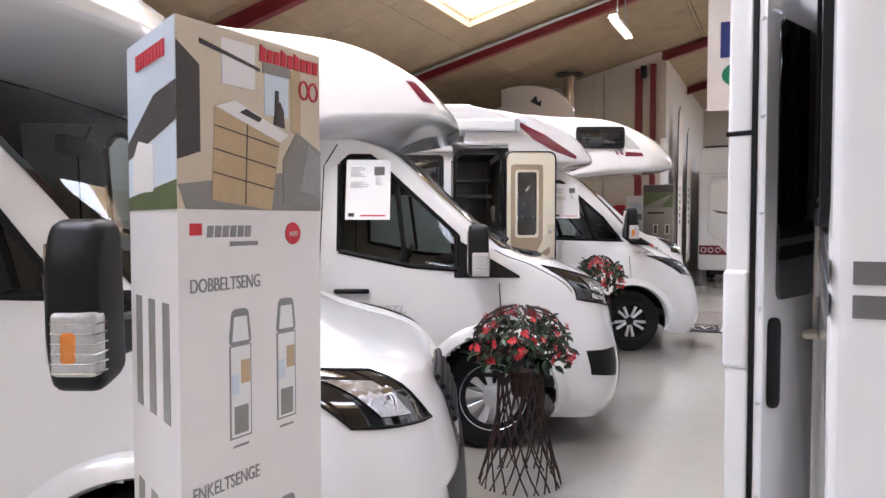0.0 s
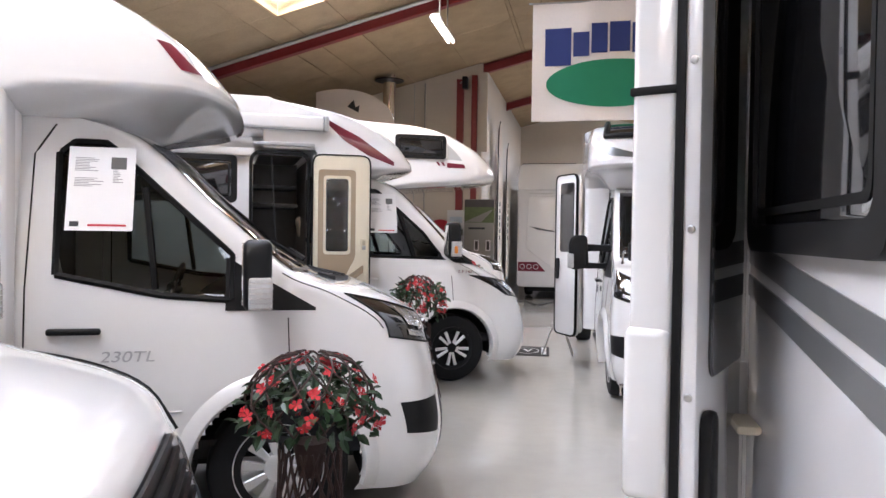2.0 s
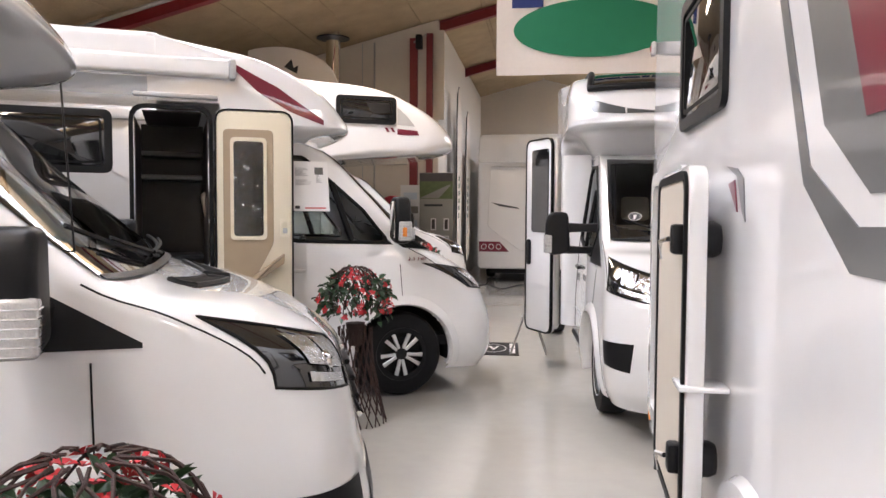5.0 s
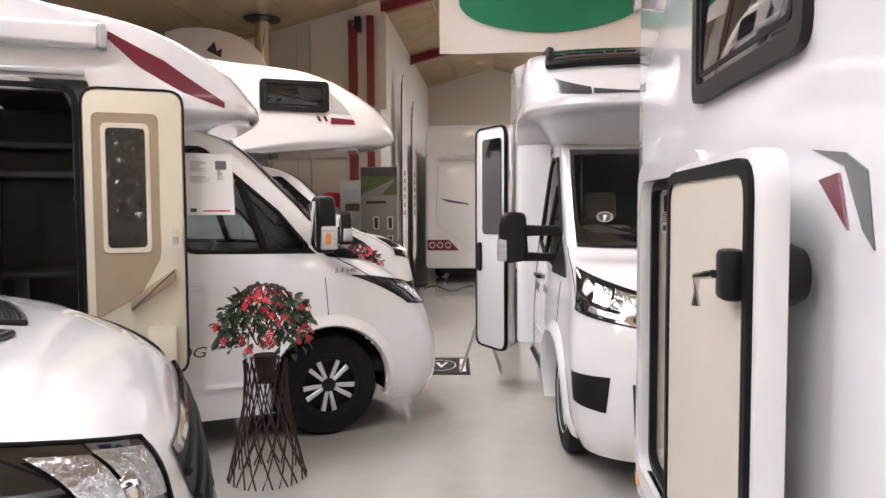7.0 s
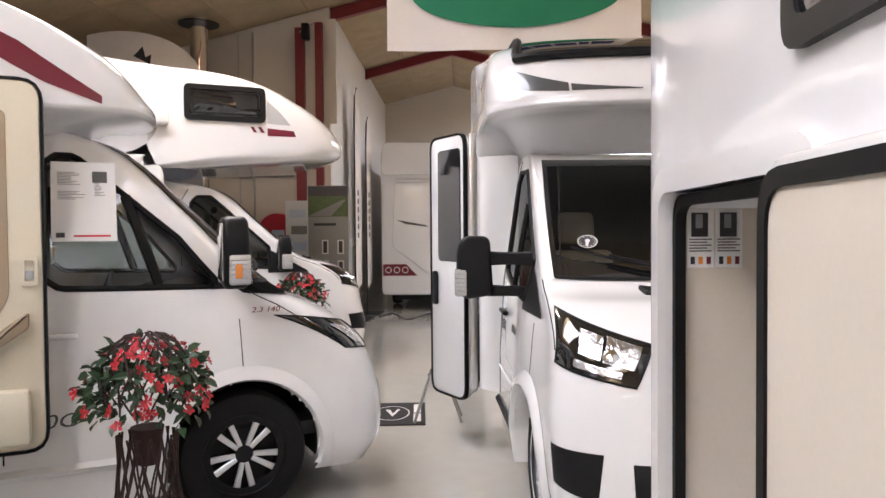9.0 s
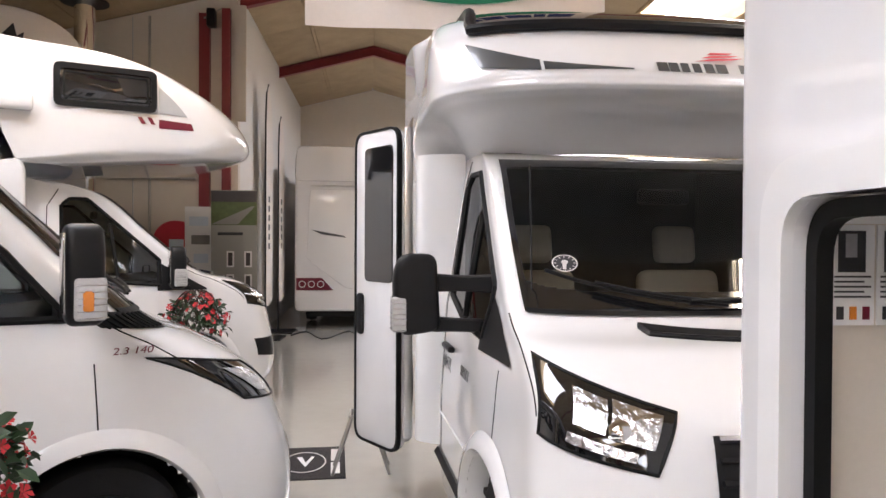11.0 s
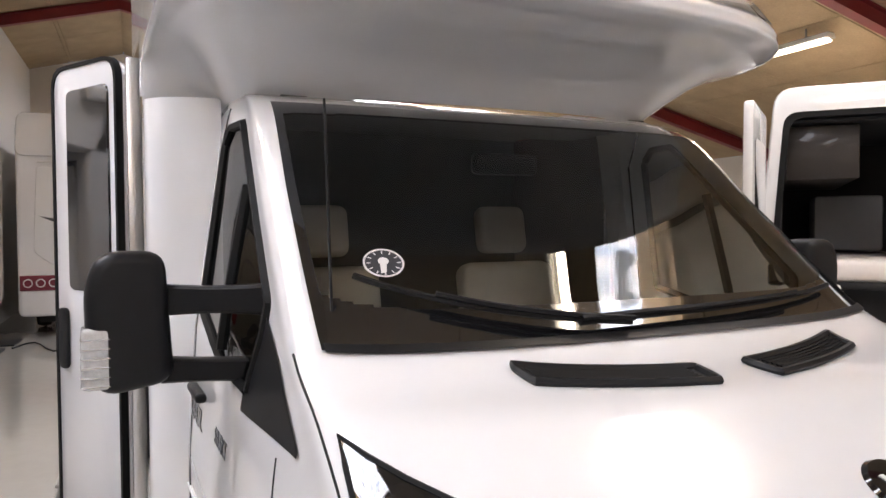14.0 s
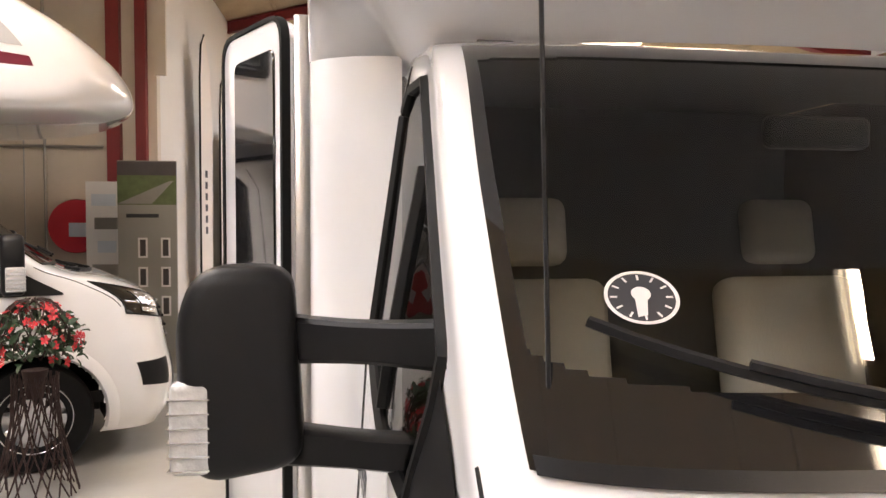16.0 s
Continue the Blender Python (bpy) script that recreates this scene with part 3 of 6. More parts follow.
def cab(root, nose, style, wheel_style, mirror, seats=SEAT, long_arm=False, lined=True):
    """A van cab with bonnet, windscreen, doors, lamps, wheels and interior."""
    transit = style == "transit"
    if transit:
        win = dict(x0=-2.03, x1=-0.90, low=lerp_fn((-2.03, 1.37), (-1.55, 1.27), (-1.0, 1.225), (-0.9, 1.22)),
                   high=lerp_fn((-2.03, 1.96), (-1.96, 2.02), (-1.82, 2.02), (-1.22, 1.47), (-1.13, 1.38), (-0.9, 1.24)))
        split = -1.22
    else:
        win = dict(x0=-1.98, x1=-0.98, low=lerp_fn((-1.98, 1.42), (-1.9, 1.36), (-1.2, 1.34), (-0.98, 1.34)),
                   high=lerp_fn((-1.98, 1.98), (-1.92, 2.05), (-1.82, 2.05), (-1.3, 1.60), (-0.98, 1.36)))
        split = -1.12

    def skip(c, U, s):
        if U < 0.715 and WS0 + 0.02 < s < WS1 - 0.02:
            return True
        if U > 1:
            if (c.x - AXLE) ** 2 + (c.z - WHEEL_R) ** 2 < ARCH ** 2:
                return True
            if win["x0"] < c.x < split and win["low"](c.x) < c.z < win["high"](c.x):
                return True
        return False
    body = part("cab_body", nose.sheet(0, 10, 130, nu=110, skip=skip), WHITE, root, "white painted van cab")
    part("cab_floor", box(-2.3, -0.25, -0.9, 0.9, 0.42, 0.5), DARK, body)
    # windscreen with its black border
    part("windscreen", nose.sheet(WS0, WS1, 24, 0, 0.725, 30, off=0.002), SCREEN, body, "large clear windscreen")
    def inside(c, U, s):
        return U < 0.68 and WS0 + 0.24 + 0.5 * U ** 4 < s < WS1 - 0.12 - 0.3 * U ** 6
    part("windscreen_border", nose.sheet(WS0 - 0.04, WS1 + 0.03, 110, 0, 0.735, 110, off=0.005, skip=inside), GLOSS_BLACK, body)
    for sg in (-1, 1):
        part("side_window", nose.side_patch(win["x0"], split, win["low"], win["high"], 0.0, 24, 8, sg), GLASS, body, "dark tinted cab window")
        xs = [win["x0"] + (split - win["x0"]) * i / 24 for i in range(25)]
        loop = [(x, win["low"](x)) for x in xs] + [(x, win["high"](x)) for x in reversed(xs)]
        part("window_seal", nose.side_line(loop + [loop[0]], 0.017, sg, 0.0, 3), RUBBER, body)
        if transit:
            part("mirror_triangle", nose.side_patch(split - 0.03, -0.80, lerp_fn((-1.25, 1.19), (-0.80, 1.185)), lerp_fn((-1.25, 1.46), (-0.80, 1.20)), 0.006, 14, 6, sg), BLACK, body, "black plastic corner trim")
            part("window_divider", nose.side_line([(-1.58, 1.30), (-1.64, 1.80)], 0.018, sg, 0.0), RUBBER, body)
        else:
            part("window_divider", nose.side_line([(-1.42, 1.36), (-1.58, 1.84)], 0.03, sg, 0.0), RUBBER, body)
            part("mirror_triangle", nose.side_patch(split - 0.03, -0.97, lerp_fn((-1.15, 1.32), (-0.97, 1.32)), lerp_fn((-1.15, 1.47), (-0.97, 1.34)), 0.006, 8, 5, sg), BLACK, body)
        # door seams
        part("door_seam", nose.side_line([(-2.16, 0.50), (-2.16, 1.3), (-2.14, 1.95), (-2.05, 2.10)], 0.005, sg, -0.001), RUBBER, body)
        fx = -0.93 if transit else -0.99
        part("door_seam", nose.side_line([(fx, 0.86), (fx - 0.01, 1.15)], 0.004, sg, -0.001), RUBBER, body)
        if transit:
            part("side_crease", nose.side_line([(-2.2, 0.70), (-1.45, 0.70)], 0.006, sg, 0.002), WHITE, body)
        part("sill", nose.side_line([(-2.3, 0.44), (-1.48, 0.44)], 0.03, sg, 0.0), BLACK if transit else WHITE, body)
        # door handle in its cup
        hz = 1.10 if transit else 1.12
        hy = nose.side_y(-1.95, hz)
        hb = box(-2.06, -1.82, 0, 0.035, hz - 0.016, hz + 0.016, 0.012, 3)
        moved(hb, Matrix.Translation((0, sg * (hy + (0.0 if sg > 0 else 0.035)), 0)))
        part("door_handle", hb, BLACK if transit else WHITE, body, "door handle")
        # wheel arch lip and inner arch
        rows = []
        bm = bmesh.new()
        for k in range(41):
            a = radians(-14 + 208 * k / 40)
            row = []
            for r, o in ((ARCH + 0.085, 0.003), (ARCH + 0.05, 0.028), (ARCH + 0.012, 0.032), (ARCH - 0.004, 0.0), (ARCH + 0.01, -0.12)):
                x, z = AXLE + r * math.cos(a), WHEEL_R + r * math.sin(a)
                zz = max(0.23, z)
                y = nose.side_y(min(x, -0.45), zz) + o
                row.append(bm.verts.new((x, sg * y, zz)))
            rows.append(row)
        for a, b in zip(rows, rows[1:]):
            for i in range(4):
                bm.faces.new((a[i], a[i + 1], b[i + 1], b[i]))
        bmesh.ops.recalc_face_normals(bm, faces=bm.faces)
        part("wheel_arch", bm, WHITE, body)
        bm = bmesh.new()
        rows = []
        for k in range(25):
            a = radians(-10 + 200 * k / 24)
            rows.append([bm.verts.new((AXLE + (ARCH + 0.004) * math.cos(a), sg * y, max(0.2, WHEEL_R + (ARCH + 0.004) * math.sin(a)))) for y in (0.93, 0.55)])
        for a, b in zip(rows, rows[1:]):
            bm.faces.new((a[0], a[1], b[1], b[0]))
        bm.faces.new([r[1] for r in rows])
        part("inner_arch", bm, RUBBER, body)
        make_wheel(root, AXLE, sg * 0.86, sg, wheel_style)
        make_mirror(body, mirror[0], mirror[1], -1.30 if long_arm else mirror[0] + 0.04, nose.side_y(-1.3, 1.4), mirror[2], sg, long_arm, not transit, mirror[3] if len(mirror) > 3 else 1.0)
        # headlamp
        if transit:
            cs = [(0.40, 3.95), (0.88, 4.40), (0.82, 5.95), (0.33, 5.0)]
        else:
            cs = [(0.36, 3.80), (0.82, 4.10), (1.0, 5.70), (0.48, 5.10)]
        lampbase = part("headlamp", nose.patch(cs, 0.004, 16, sg), GLOSS_BLACK, body, "clear headlamp with black surround")
        def inner(f0, f1, g0, g1):
            a, b, c, d = cs
            def at(p, q):
                return ((a[0] * (1 - q) + b[0] * q) * (1 - p) + (d[0] * (1 - q) + c[0] * q) * p, (a[1] * (1 - q) + b[1] * q) * (1 - p) + (d[1] * (1 - q) + c[1] * q) * p)
            return [at(f0, g0), at(f0, g1), at(f1, g1), at(f1, g0)]
        if transit:
            spots = [inner(0.34, 0.88, 0.06, 0.34), inner(0.36, 0.84, 0.37, 0.62), inner(0.10, 0.24, 0.14, 0.66)]
        else:
            spots = [inner(0.15, 0.75, 0.25, 0.62)]
        for sp in spots:
            part("reflector", nose.patch(sp, 0.010, 10, sg), CUT_CHROME, lampbase)
        c0 = inner(0.30, 0.68, 0.20, 0.36)
        p = nose.put((c0[0][0] + c0[2][0]) / 2, (c0[0][1] + c0[2][1]) / 2, sg, 0.0)
        nrm = nose.normal((c0[0][0] + c0[2][0]) / 2, (c0[0][1] + c0[2][1]) / 2)
        nrm = Vector((nrm.x, nrm.y * sg, nrm.z))
        lens = revolve([(0.0, 0.018), (0.02, 0.015), (0.034, 0.008), (0.038, 0.0)], 20, "z")
        moved(lens, Matrix.Translation(p) @ nrm.to_track_quat("Z", "Y").to_matrix().to_4x4())
        part("projector_lens", lens, CHROME, lampbase)
        rim = [nose.put(U, s, sg, 0.004) for (a, b) in zip(cs, cs[1:] + cs[:1]) for (U, s) in [(a[0] + (b[0] - a[0]) * k / 6, a[1] + (b[1] - a[1]) * k / 6) for k in range(6)]]
        part("headlamp_seal", tube(rim, 0.006, 5, True), RUBBER, lampbase)
        # fog lamp recess
        if transit:
            part("fog_recess", nose.patch([(0.58, 1.75), (0.92, 1.85), (0.94, 2.60), (0.54, 2.62)], 0.004, 10, sg), BLACK, body, "black fog lamp recess")
        if not transit:
            cv = [(0.50, 6.55), (0.97, 6.70), (0.97, 7.02), (0.52, 7.02)]
            cw = part("cowl_vent", nose.patch(cv, 0.006, 12, sg), BLACK, body, "black slotted cowl panel")
            for q in range(9):
                t = 0.06 + 0.88 * q / 8
                pts = [nose.put(cv[0][0] * (1 - t) + cv[1][0] * t, 6.62 + 0.06 * t + (0.36 - 0.06 * t) * k / 4, sg, 0.012) for k in range(5)]
                part("slat", tube(pts, 0.006, 4), RUBBER, cw)
        if transit:
            vc = [(0.020, 6.30), (0.25, 6.60), (0.26, 6.84), (0.016, 6.58)]
            vent = part("bonnet_vent", nose.patch(vc, 0.006, 12, sg), BLACK, body, "black slatted bonnet vent")
            for q in range(7):
                f = (q + 0.6) / 7.2
                pts = []
                for k in range(9):
                    t = 0.05 + 0.9 * k / 8
                    U = (vc[0][0] * (1 - t) + vc[1][0] * t) * (1 - f) + (vc[3][0] * (1 - t) + vc[2][0] * t) * f
                    s = (vc[0][1] * (1 - t) + vc[1][1] * t) * (1 - f) + (vc[3][1] * (1 - t) + vc[2][1] * t) * f
                    pts.append(nose.put(U, s, sg, 0.010))
                part("slat", tube(pts, 0.004, 4), RUBBER, vent)
            rim = [nose.put(U, s, sg, 0.008) for (a, b) in zip(vc, vc[1:] + vc[:1]) for (U, s) in [(a[0] + (b[0] - a[0]) * k / 6, a[1] + (b[1] - a[1]) * k / 6) for k in range(6)]]
            part("vent_rim", tube(rim, 0.011, 6, True), BLACK, vent)
        # bonnet shut line
        pts = [nose.put(0.90 + 0.02 * k / 12, 4.7 + 2.25 * k / 12, sg, 0.0) for k in range(13)]
        part("bonnet_seam", tube(pts, 0.0035, 4), RUBBER, body)
        seat(root, sg * 0.45, seats)
    part("grille", nose.sheet(3.0, 4.62 if transit else 4.3, 12, 0, 0.26 if transit else 0.12, 20, off=0.004), BLACK, body, "black front grille")
    for q in range(5):
        s = 3.15 + (0.35 if transit else 0.26) * q
        pts = [nose.put(abs(k) / 12 * (0.25 if transit else 0.11), s, -1 if k < 0 else 1, 0.012) for k in range(-12, 13)]
        part("grille_bar", tube(pts, 0.012, 5), CHROME if q in (0, 4) and transit else BLACK, body)
    part("lower_grille", nose.sheet(1.2, 2.5, 8, 0, 0.42, 16, off=0.004), BLACK, body)
    # cowl, wipers and aerial
    part("cowl", nose.sheet(7.0, 7.07, 3, 0, 0.72, 24, off=0.008), BLACK, body, "black cowl panel")
    for a, b in (((0.03, 7.09, -1), (0.55, 7.48, -1)), ((0.10, 7.12, -1), (0.50, 7.26, 1))):
        pts = [nose.put(abs(a[0] * a[2] + (b[0] * b[2] - a[0] * a[2]) * k / 8), a[1] + (b[1] - a[1]) * k / 8, -1 if a[0] * a[2] + (b[0] * b[2] - a[0] * a[2]) * k / 8 < 0 else 1, 0.028) for k in range(9)]
        part("wiper_blade", tube(pts, 0.009, 5), BLACK, body)
        pts2 = [p + Vector((0.012, 0, 0.012)) for p in pts[:6]]
        part("wiper_arm", tube(pts2, 0.008, 5), BLACK, body)
    # interior
    part("dashboard", prism(rounded([(-0.98, 0.9), (-0.98, 1.30), (-1.35, 1.27), (-1.52, 1.16), (-1.5, 0.8)], 0.06), -0.82, 0.82, 0.03), DARK, root, "dark grey dashboard")
    whl = tube([(-1.66 + 0.06 * math.sin(a), 0.45 + 0.19 * math.cos(a), 1.18 + 0.18 * math.sin(a)) for a in [2 * math.pi * k / 28 for k in range(28)]], 0.016, 7, True)
    part("steering_wheel", join(whl, box(-1.70, -1.62, 0.27, 0.63, 1.16, 1.20, 0.01), box(-1.70, -1.64, 0.38, 0.52, 1.10, 1.24, 0.02)), DARK, root)
    part("interior_mirror", box(-1.72, -1.67, -0.13, 0.13, 1.86, 1.94, 0.02, 3), BLACK, root, "black rear-view mirror")
    part("headlining", box(-2.4, -1.85, -0.76, 0.76, 2.10, 2.13), CURTAIN, root)
    if lined:
        part("interior_back", box(-3.35, -3.3, -0.98, 0.98, 0.51, 2.23), CURTAIN, root)
        # side and roof sheets coloured dark in place of shade
        for sg in (-1, 1):
            part("interior_side", box(-3.3, -2.40, sg * 0.98 - 0.02, sg * 0.98 + 0.02, 0.5, 2.2), WOOD_AND_SHADE, root)
        part("interior_floor", box(-3.3, -0.9, -0.95, 0.95, 0.5, 0.53), DARK, root)
        part("interior_roof", box(-3.3, -2.4, -0.95, 0.95, 2.2, 2.23), WOOD_AND_SHADE, root)
    else:
        part("interior_back", box(-2.46, -2.44, -0.98, 0.98, 0.5, 2.2), DARK, root)
    return body


def overcab(root, keys, xback, power=2.6, half=1.14, material=WHITE_FLAT):
    nose = Nose(keys, power, xback, lambda z: half)
    n = len(keys) - 1
    ob = part("overcab_nose", nose.sheet(0, n, n * 12, nu=60, skip=lambda c, U, s: c.x < -2.5 and c.z < 2.42), material, root, "rounded white overcab moulding")
    return nose, ob


def low_profile_keys(tip, sh=0.67, dz=0.0, wide=1.0, top=0.0):
    """Keys of a low overcab moulding with its tip at x = tip."""
    k = tip - sh
    keys = [(-1.75, 2.12, -2.25, 0.86, 2.12), (tip - 0.32, 2.175, k - 0.19, 0.99, 2.17), (tip - 0.07, 2.215, k - 0.05, 1.095, 2.215), (tip - 0.008, 2.235, k - 0.005, 1.125, 2.24),
            (tip, 2.262, k, 1.13, 2.27), (tip - 0.04, 2.33, k - 0.02, 1.13, 2.345), (tip - 0.26, 2.54, k - 0.17, 1.11, 2.56), (tip - 0.72, 2.74 + top * 0.6, min(k - 0.43, tip - 0.9), 1.06, 2.74 + top * 0.6), (-2.95, 2.888 + top, -2.93, 1.06, 2.87 + top)]
    return [(a, b + (dz if 0 < i < 8 else 0), c, d * wide, e + (dz if 0 < i < 8 else 0)) for i, (a, b, c, d, e) in enumerate(keys)]


def living_body(root, x0, x1, z0=0.42, z1=2.88, half=1.15, cuts=(), rear_slant=0.12, front_slant=0.76, cab_cut=True, material=WHITE_FLAT):
    """The box of a motorhome from x0 (front) back to x1."""
    prof = rounded([(x0, z0), (x0, 2.25), (x0 - front_slant, z1), (x1 + rear_slant, z1), (x1, z1 - 0.5), (x1, z0)], [0.02, 0.05, 0.05, 0.10, 0.25, 0.08])
    if cab_cut:
        cuts = tuple(cuts) + (box(-3.36 if cab_cut == 1 else -2.47, -2.0, -1.0, 1.0, 0.5, 2.24),)
    bm = prism(prof, -half, half, 0.045, 3)
    if cuts:
        bm = carve(bm, *cuts)
    ob = part("body", bm, material, root, "white panelled living body", smooth=30)
    return ob


def acrylic_window(parent, x0, x1, z0, z1, y, name="window"):
    """A framed dark acrylic window on a right-hand side at y."""
    fr = part(name, frame_ring(rect(x0, x1, z0, z1, 0.06), rect(x0 + 0.05, x1 - 0.05, z0 + 0.05, z1 - 0.05, 0.04), y - 0.022, y + 0.004), BLACK, parent, "dark acrylic caravan window")
    part("pane", prism(rect(x0 + 0.045, x1 - 0.045, z0 + 0.045, z1 - 0.045, 0.045), y - 0.014, y - 0.002, 0.004, 2), GLOSS_BLACK, fr)
    part("inner_rim", frame_ring(rect(x0 + 0.07, x1 - 0.07, z0 + 0.07, z1 - 0.07, 0.03), rect(x0 + 0.085, x1 - 0.085, z0 + 0.085, z1 - 0.085, 0.025), y - 0.017, y - 0.006), RUBBER, fr)
    return fr


def decal(parent, points, y, material, name="decal", t=0.003):
    return part(name, prism(points, y - t, y + 0.001), material, parent, smooth=0)


def price_sheet(m, label, group="price sheets"):
    """An A3 sheet with lines of print; local x right, z up, facing -y."""
    sh = thing("price_sheet", m, label, "paper sheet", group)
    part("paper", box(0, 0.30, -0.001, 0.001, -0.42, 0), PAPER, sh, smooth=0)
    rng = random.Random(7)
    part("photo", box(0.19, 0.26, -0.0025, -0.001, -0.11, -0.05), CURTAIN, sh, smooth=0)
    for k in range(15):
        z = -0.055 - 0.008 * k - (0.03 if k > 8 else 0)
        part("print_line", box(0.03, 0.03 + rng.uniform(0.06, 0.13), -0.0022, -0.001, z - 0.003, z), GREY_INK, sh, smooth=0)
        if k < 9:
            part("print_line", box(0.20, 0.20 + rng.uniform(0.02, 0.05), -0.0022, -0.001, z - 0.06, z - 0.057), GREY_INK, sh, smooth=0)
    part("print_line", box(0.02, 0.06, -0.0022, -0.001, -0.40, -0.375), INK, sh, smooth=0)
    part("print_line", box(0.10, 0.27, -0.0022, -0.001, -0.398, -0.388), RED_TXT, sh, smooth=0)
    return sh


def body_door(root, hinge, z0, z1, width, angle, back=False, inner=False, name="entrance_door"):
    """An open entrance door of a living body. angle: how far it has swung from the closed, backward position."""
    d = part(name, prism(rect(0, width, z0, z1, 0.09), -0.022, 0.022, 0.008, 2), WHITE_FLAT, root, "open white entrance door with dark window")
    d.matrix_basis = Matrix.Translation(hinge) @ pose(0, 0, 0, 0, 0, angle)
    return d


def place(x, y, deg):
    return pose(x, y, 0, 0, 0, deg)

# ---- motorhome on its own cab, with grey stripes (next to the flower stand) ----
HB = 1.15
v1 = thing("motorhome", place(1.35, 6.04, 0), "white low-profile motorhome with grey side stripes", "motorhome", "motorhomes")
cb1 = cab(v1, TRANSIT, "transit", "steel", (-1.10, 1.375, 1.22, 0.88))
part("aerial_foot", revolve([(0.0, 0.0), (0.03, 0.0), (0.028, 0.02), (0.012, 0.07), (0.006, 0.09), (0.0, 0.09)], 14, "z"), BLACK, cb1).location = (-1.00, -0.84, 1.37)
part("aerial_rod", tube([(-1.00, -0.84, 1.44), (-1.03, -0.845, 1.98)], 0.0035, 5), BLACK, cb1)
oc1, ocp = overcab(v1, low_profile_keys(-1.20, 0.40, 0.03), -3.0)
b1 = living_body(v1, -2.20, -7.0, cuts=())
acrylic_window(b1, -3.35, -2.38, 1.68, 2.20, -HB)
for z0, z1 in ((1.535, 1.575), (1.455, 1.50)):
    decal(b1, rect(-4.5, -2.24, z0, z1), -HB, LIGHT_STRIPE)
part("side_stripe", oc1.patch([(0.62, 4.9), (0.80, 4.9), (0.84, 5.6), (0.72, 5.6)], 0.004, 8, -1), RED_FOIL, ocp)
text("230TL", 0.075, on_right(-1.83, -TRANSIT.side_y(-1.7, 0.98) - 0.004, 0.95), LIGHT_STRIPE, v1, shear=0.2, squeeze=1.3)
price_sheet(v1.matrix_basis @ Matrix.Translation((-1.98, -0.935, 1.99)) @ pose(0, 0, 0, -14, 0, 0), "white printed price sheet taped inside a cab window")

# ---- motorhome with cream entrance door swung open ----
v2 = thing("motorhome", place(3.2, 9.88, 3), "white low-profile motorhome with wine red stripe and open door", "motorhome", "motorhomes")
cab(v2, DUCATO, "ducato", "alloy", (-1.08, 1.53, 1.32, 0.98), lined=False)
oc2, ocp = overcab(v2, low_profile_keys(-1.36, 0.32, 0.03, 1.0, 0.04), -3.0)
DOOR2 = (-3.10, -2.57, 0.55, 2.36)
b2 = living_body(v2, -2.20, -7.2, z1=2.92, cab_cut=2, cuts=(prism(rect(*DOOR2, 0.1), -1.3, -0.1),))
part("door_seal", frame_ring(rect(DOOR2[0] - 0.03, DOOR2[1] + 0.03, DOOR2[2] - 0.03, DOOR2[3] + 0.03, 0.12), rect(*DOOR2, 0.1), -HB - 0.01, -HB + 0.03), RUBBER, b2)
# dark sheets over the white recess stand in for the shade inside
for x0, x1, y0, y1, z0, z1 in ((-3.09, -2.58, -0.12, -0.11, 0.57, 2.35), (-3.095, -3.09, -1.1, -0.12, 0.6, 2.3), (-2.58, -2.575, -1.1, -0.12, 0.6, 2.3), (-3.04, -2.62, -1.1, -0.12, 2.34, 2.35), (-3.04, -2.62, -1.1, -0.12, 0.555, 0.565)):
    part("shade_lining", box(x0, x1, y0, y1, z0, z1), WOOD_AND_SHADE, b2, smooth=0)
part("table_top", box(-3.08, -2.6, -0.75, -0.2, 1.20, 1.24, 0.01), DARK, b2)
part("table_leg", box(-2.98, -2.90, -0.5, -0.42, 0.56, 1.2, 0.01), CURTAIN, b2)
part("shelf", box(-3.08, -2.6, -0.5, -0.13, 1.86, 1.90, 0.01), CURTAIN, b2)
part("shelf", box(-3.08, -2.6, -0.4, -0.13, 2.06, 2.10, 0.01), CURTAIN, b2)
part("roof_shoulder", box(-7.0, -2.90, -1.143, 1.143, 2.66, 2.925, 0.05, 3), WHITE_FLAT, b2, "white rounded roof edge")
acrylic_window(b2, -4.25, -3.24, 1.87, 2.33, -HB)
aw = part("awning_case", box(-6.6, -2.42, -1.24, -1.05, 2.60, 2.74, 0.03, 3), WHITE, b2, "white awning cassette")
part("awning_cap", box(-2.425, -2.37, -1.245, -1.05, 2.595, 2.745, 0.02, 2), LIGHT_STRIPE, aw)
part("gutter_light", box(-3.1, -2.5, -1.18, -1.145, 2.44, 2.475, 0.012, 2), LIGHT_STRIPE, b2)
ss = part("side_stripe", oc2.side_patch(-2.42, -1.69, lerp_fn((-2.42, 2.72), (-2.2, 2.52), (-1.95, 2.38), (-1.69, 2.29)), lerp_fn((-2.42, 2.75), (-2.2, 2.64), (-2.05, 2.57), (-1.95, 2.50), (-1.69, 2.33)), 0.004, 18, 4, -1), RED_FOIL, ocp)
text("2.3 140", 0.042, on_right(-0.93, -DUCATO.side_y(-0.9, 1.19) - 0.006, 1.18), RED_FOIL, v2, shear=0.2, squeeze=1.3)
text("290G", 0.10, on_right(-2.12, -DUCATO.side_y(-1.8, 0.72) - 0.006, 0.66), DARK_STRIPE, v2, shear=0.2, squeeze=1.3)
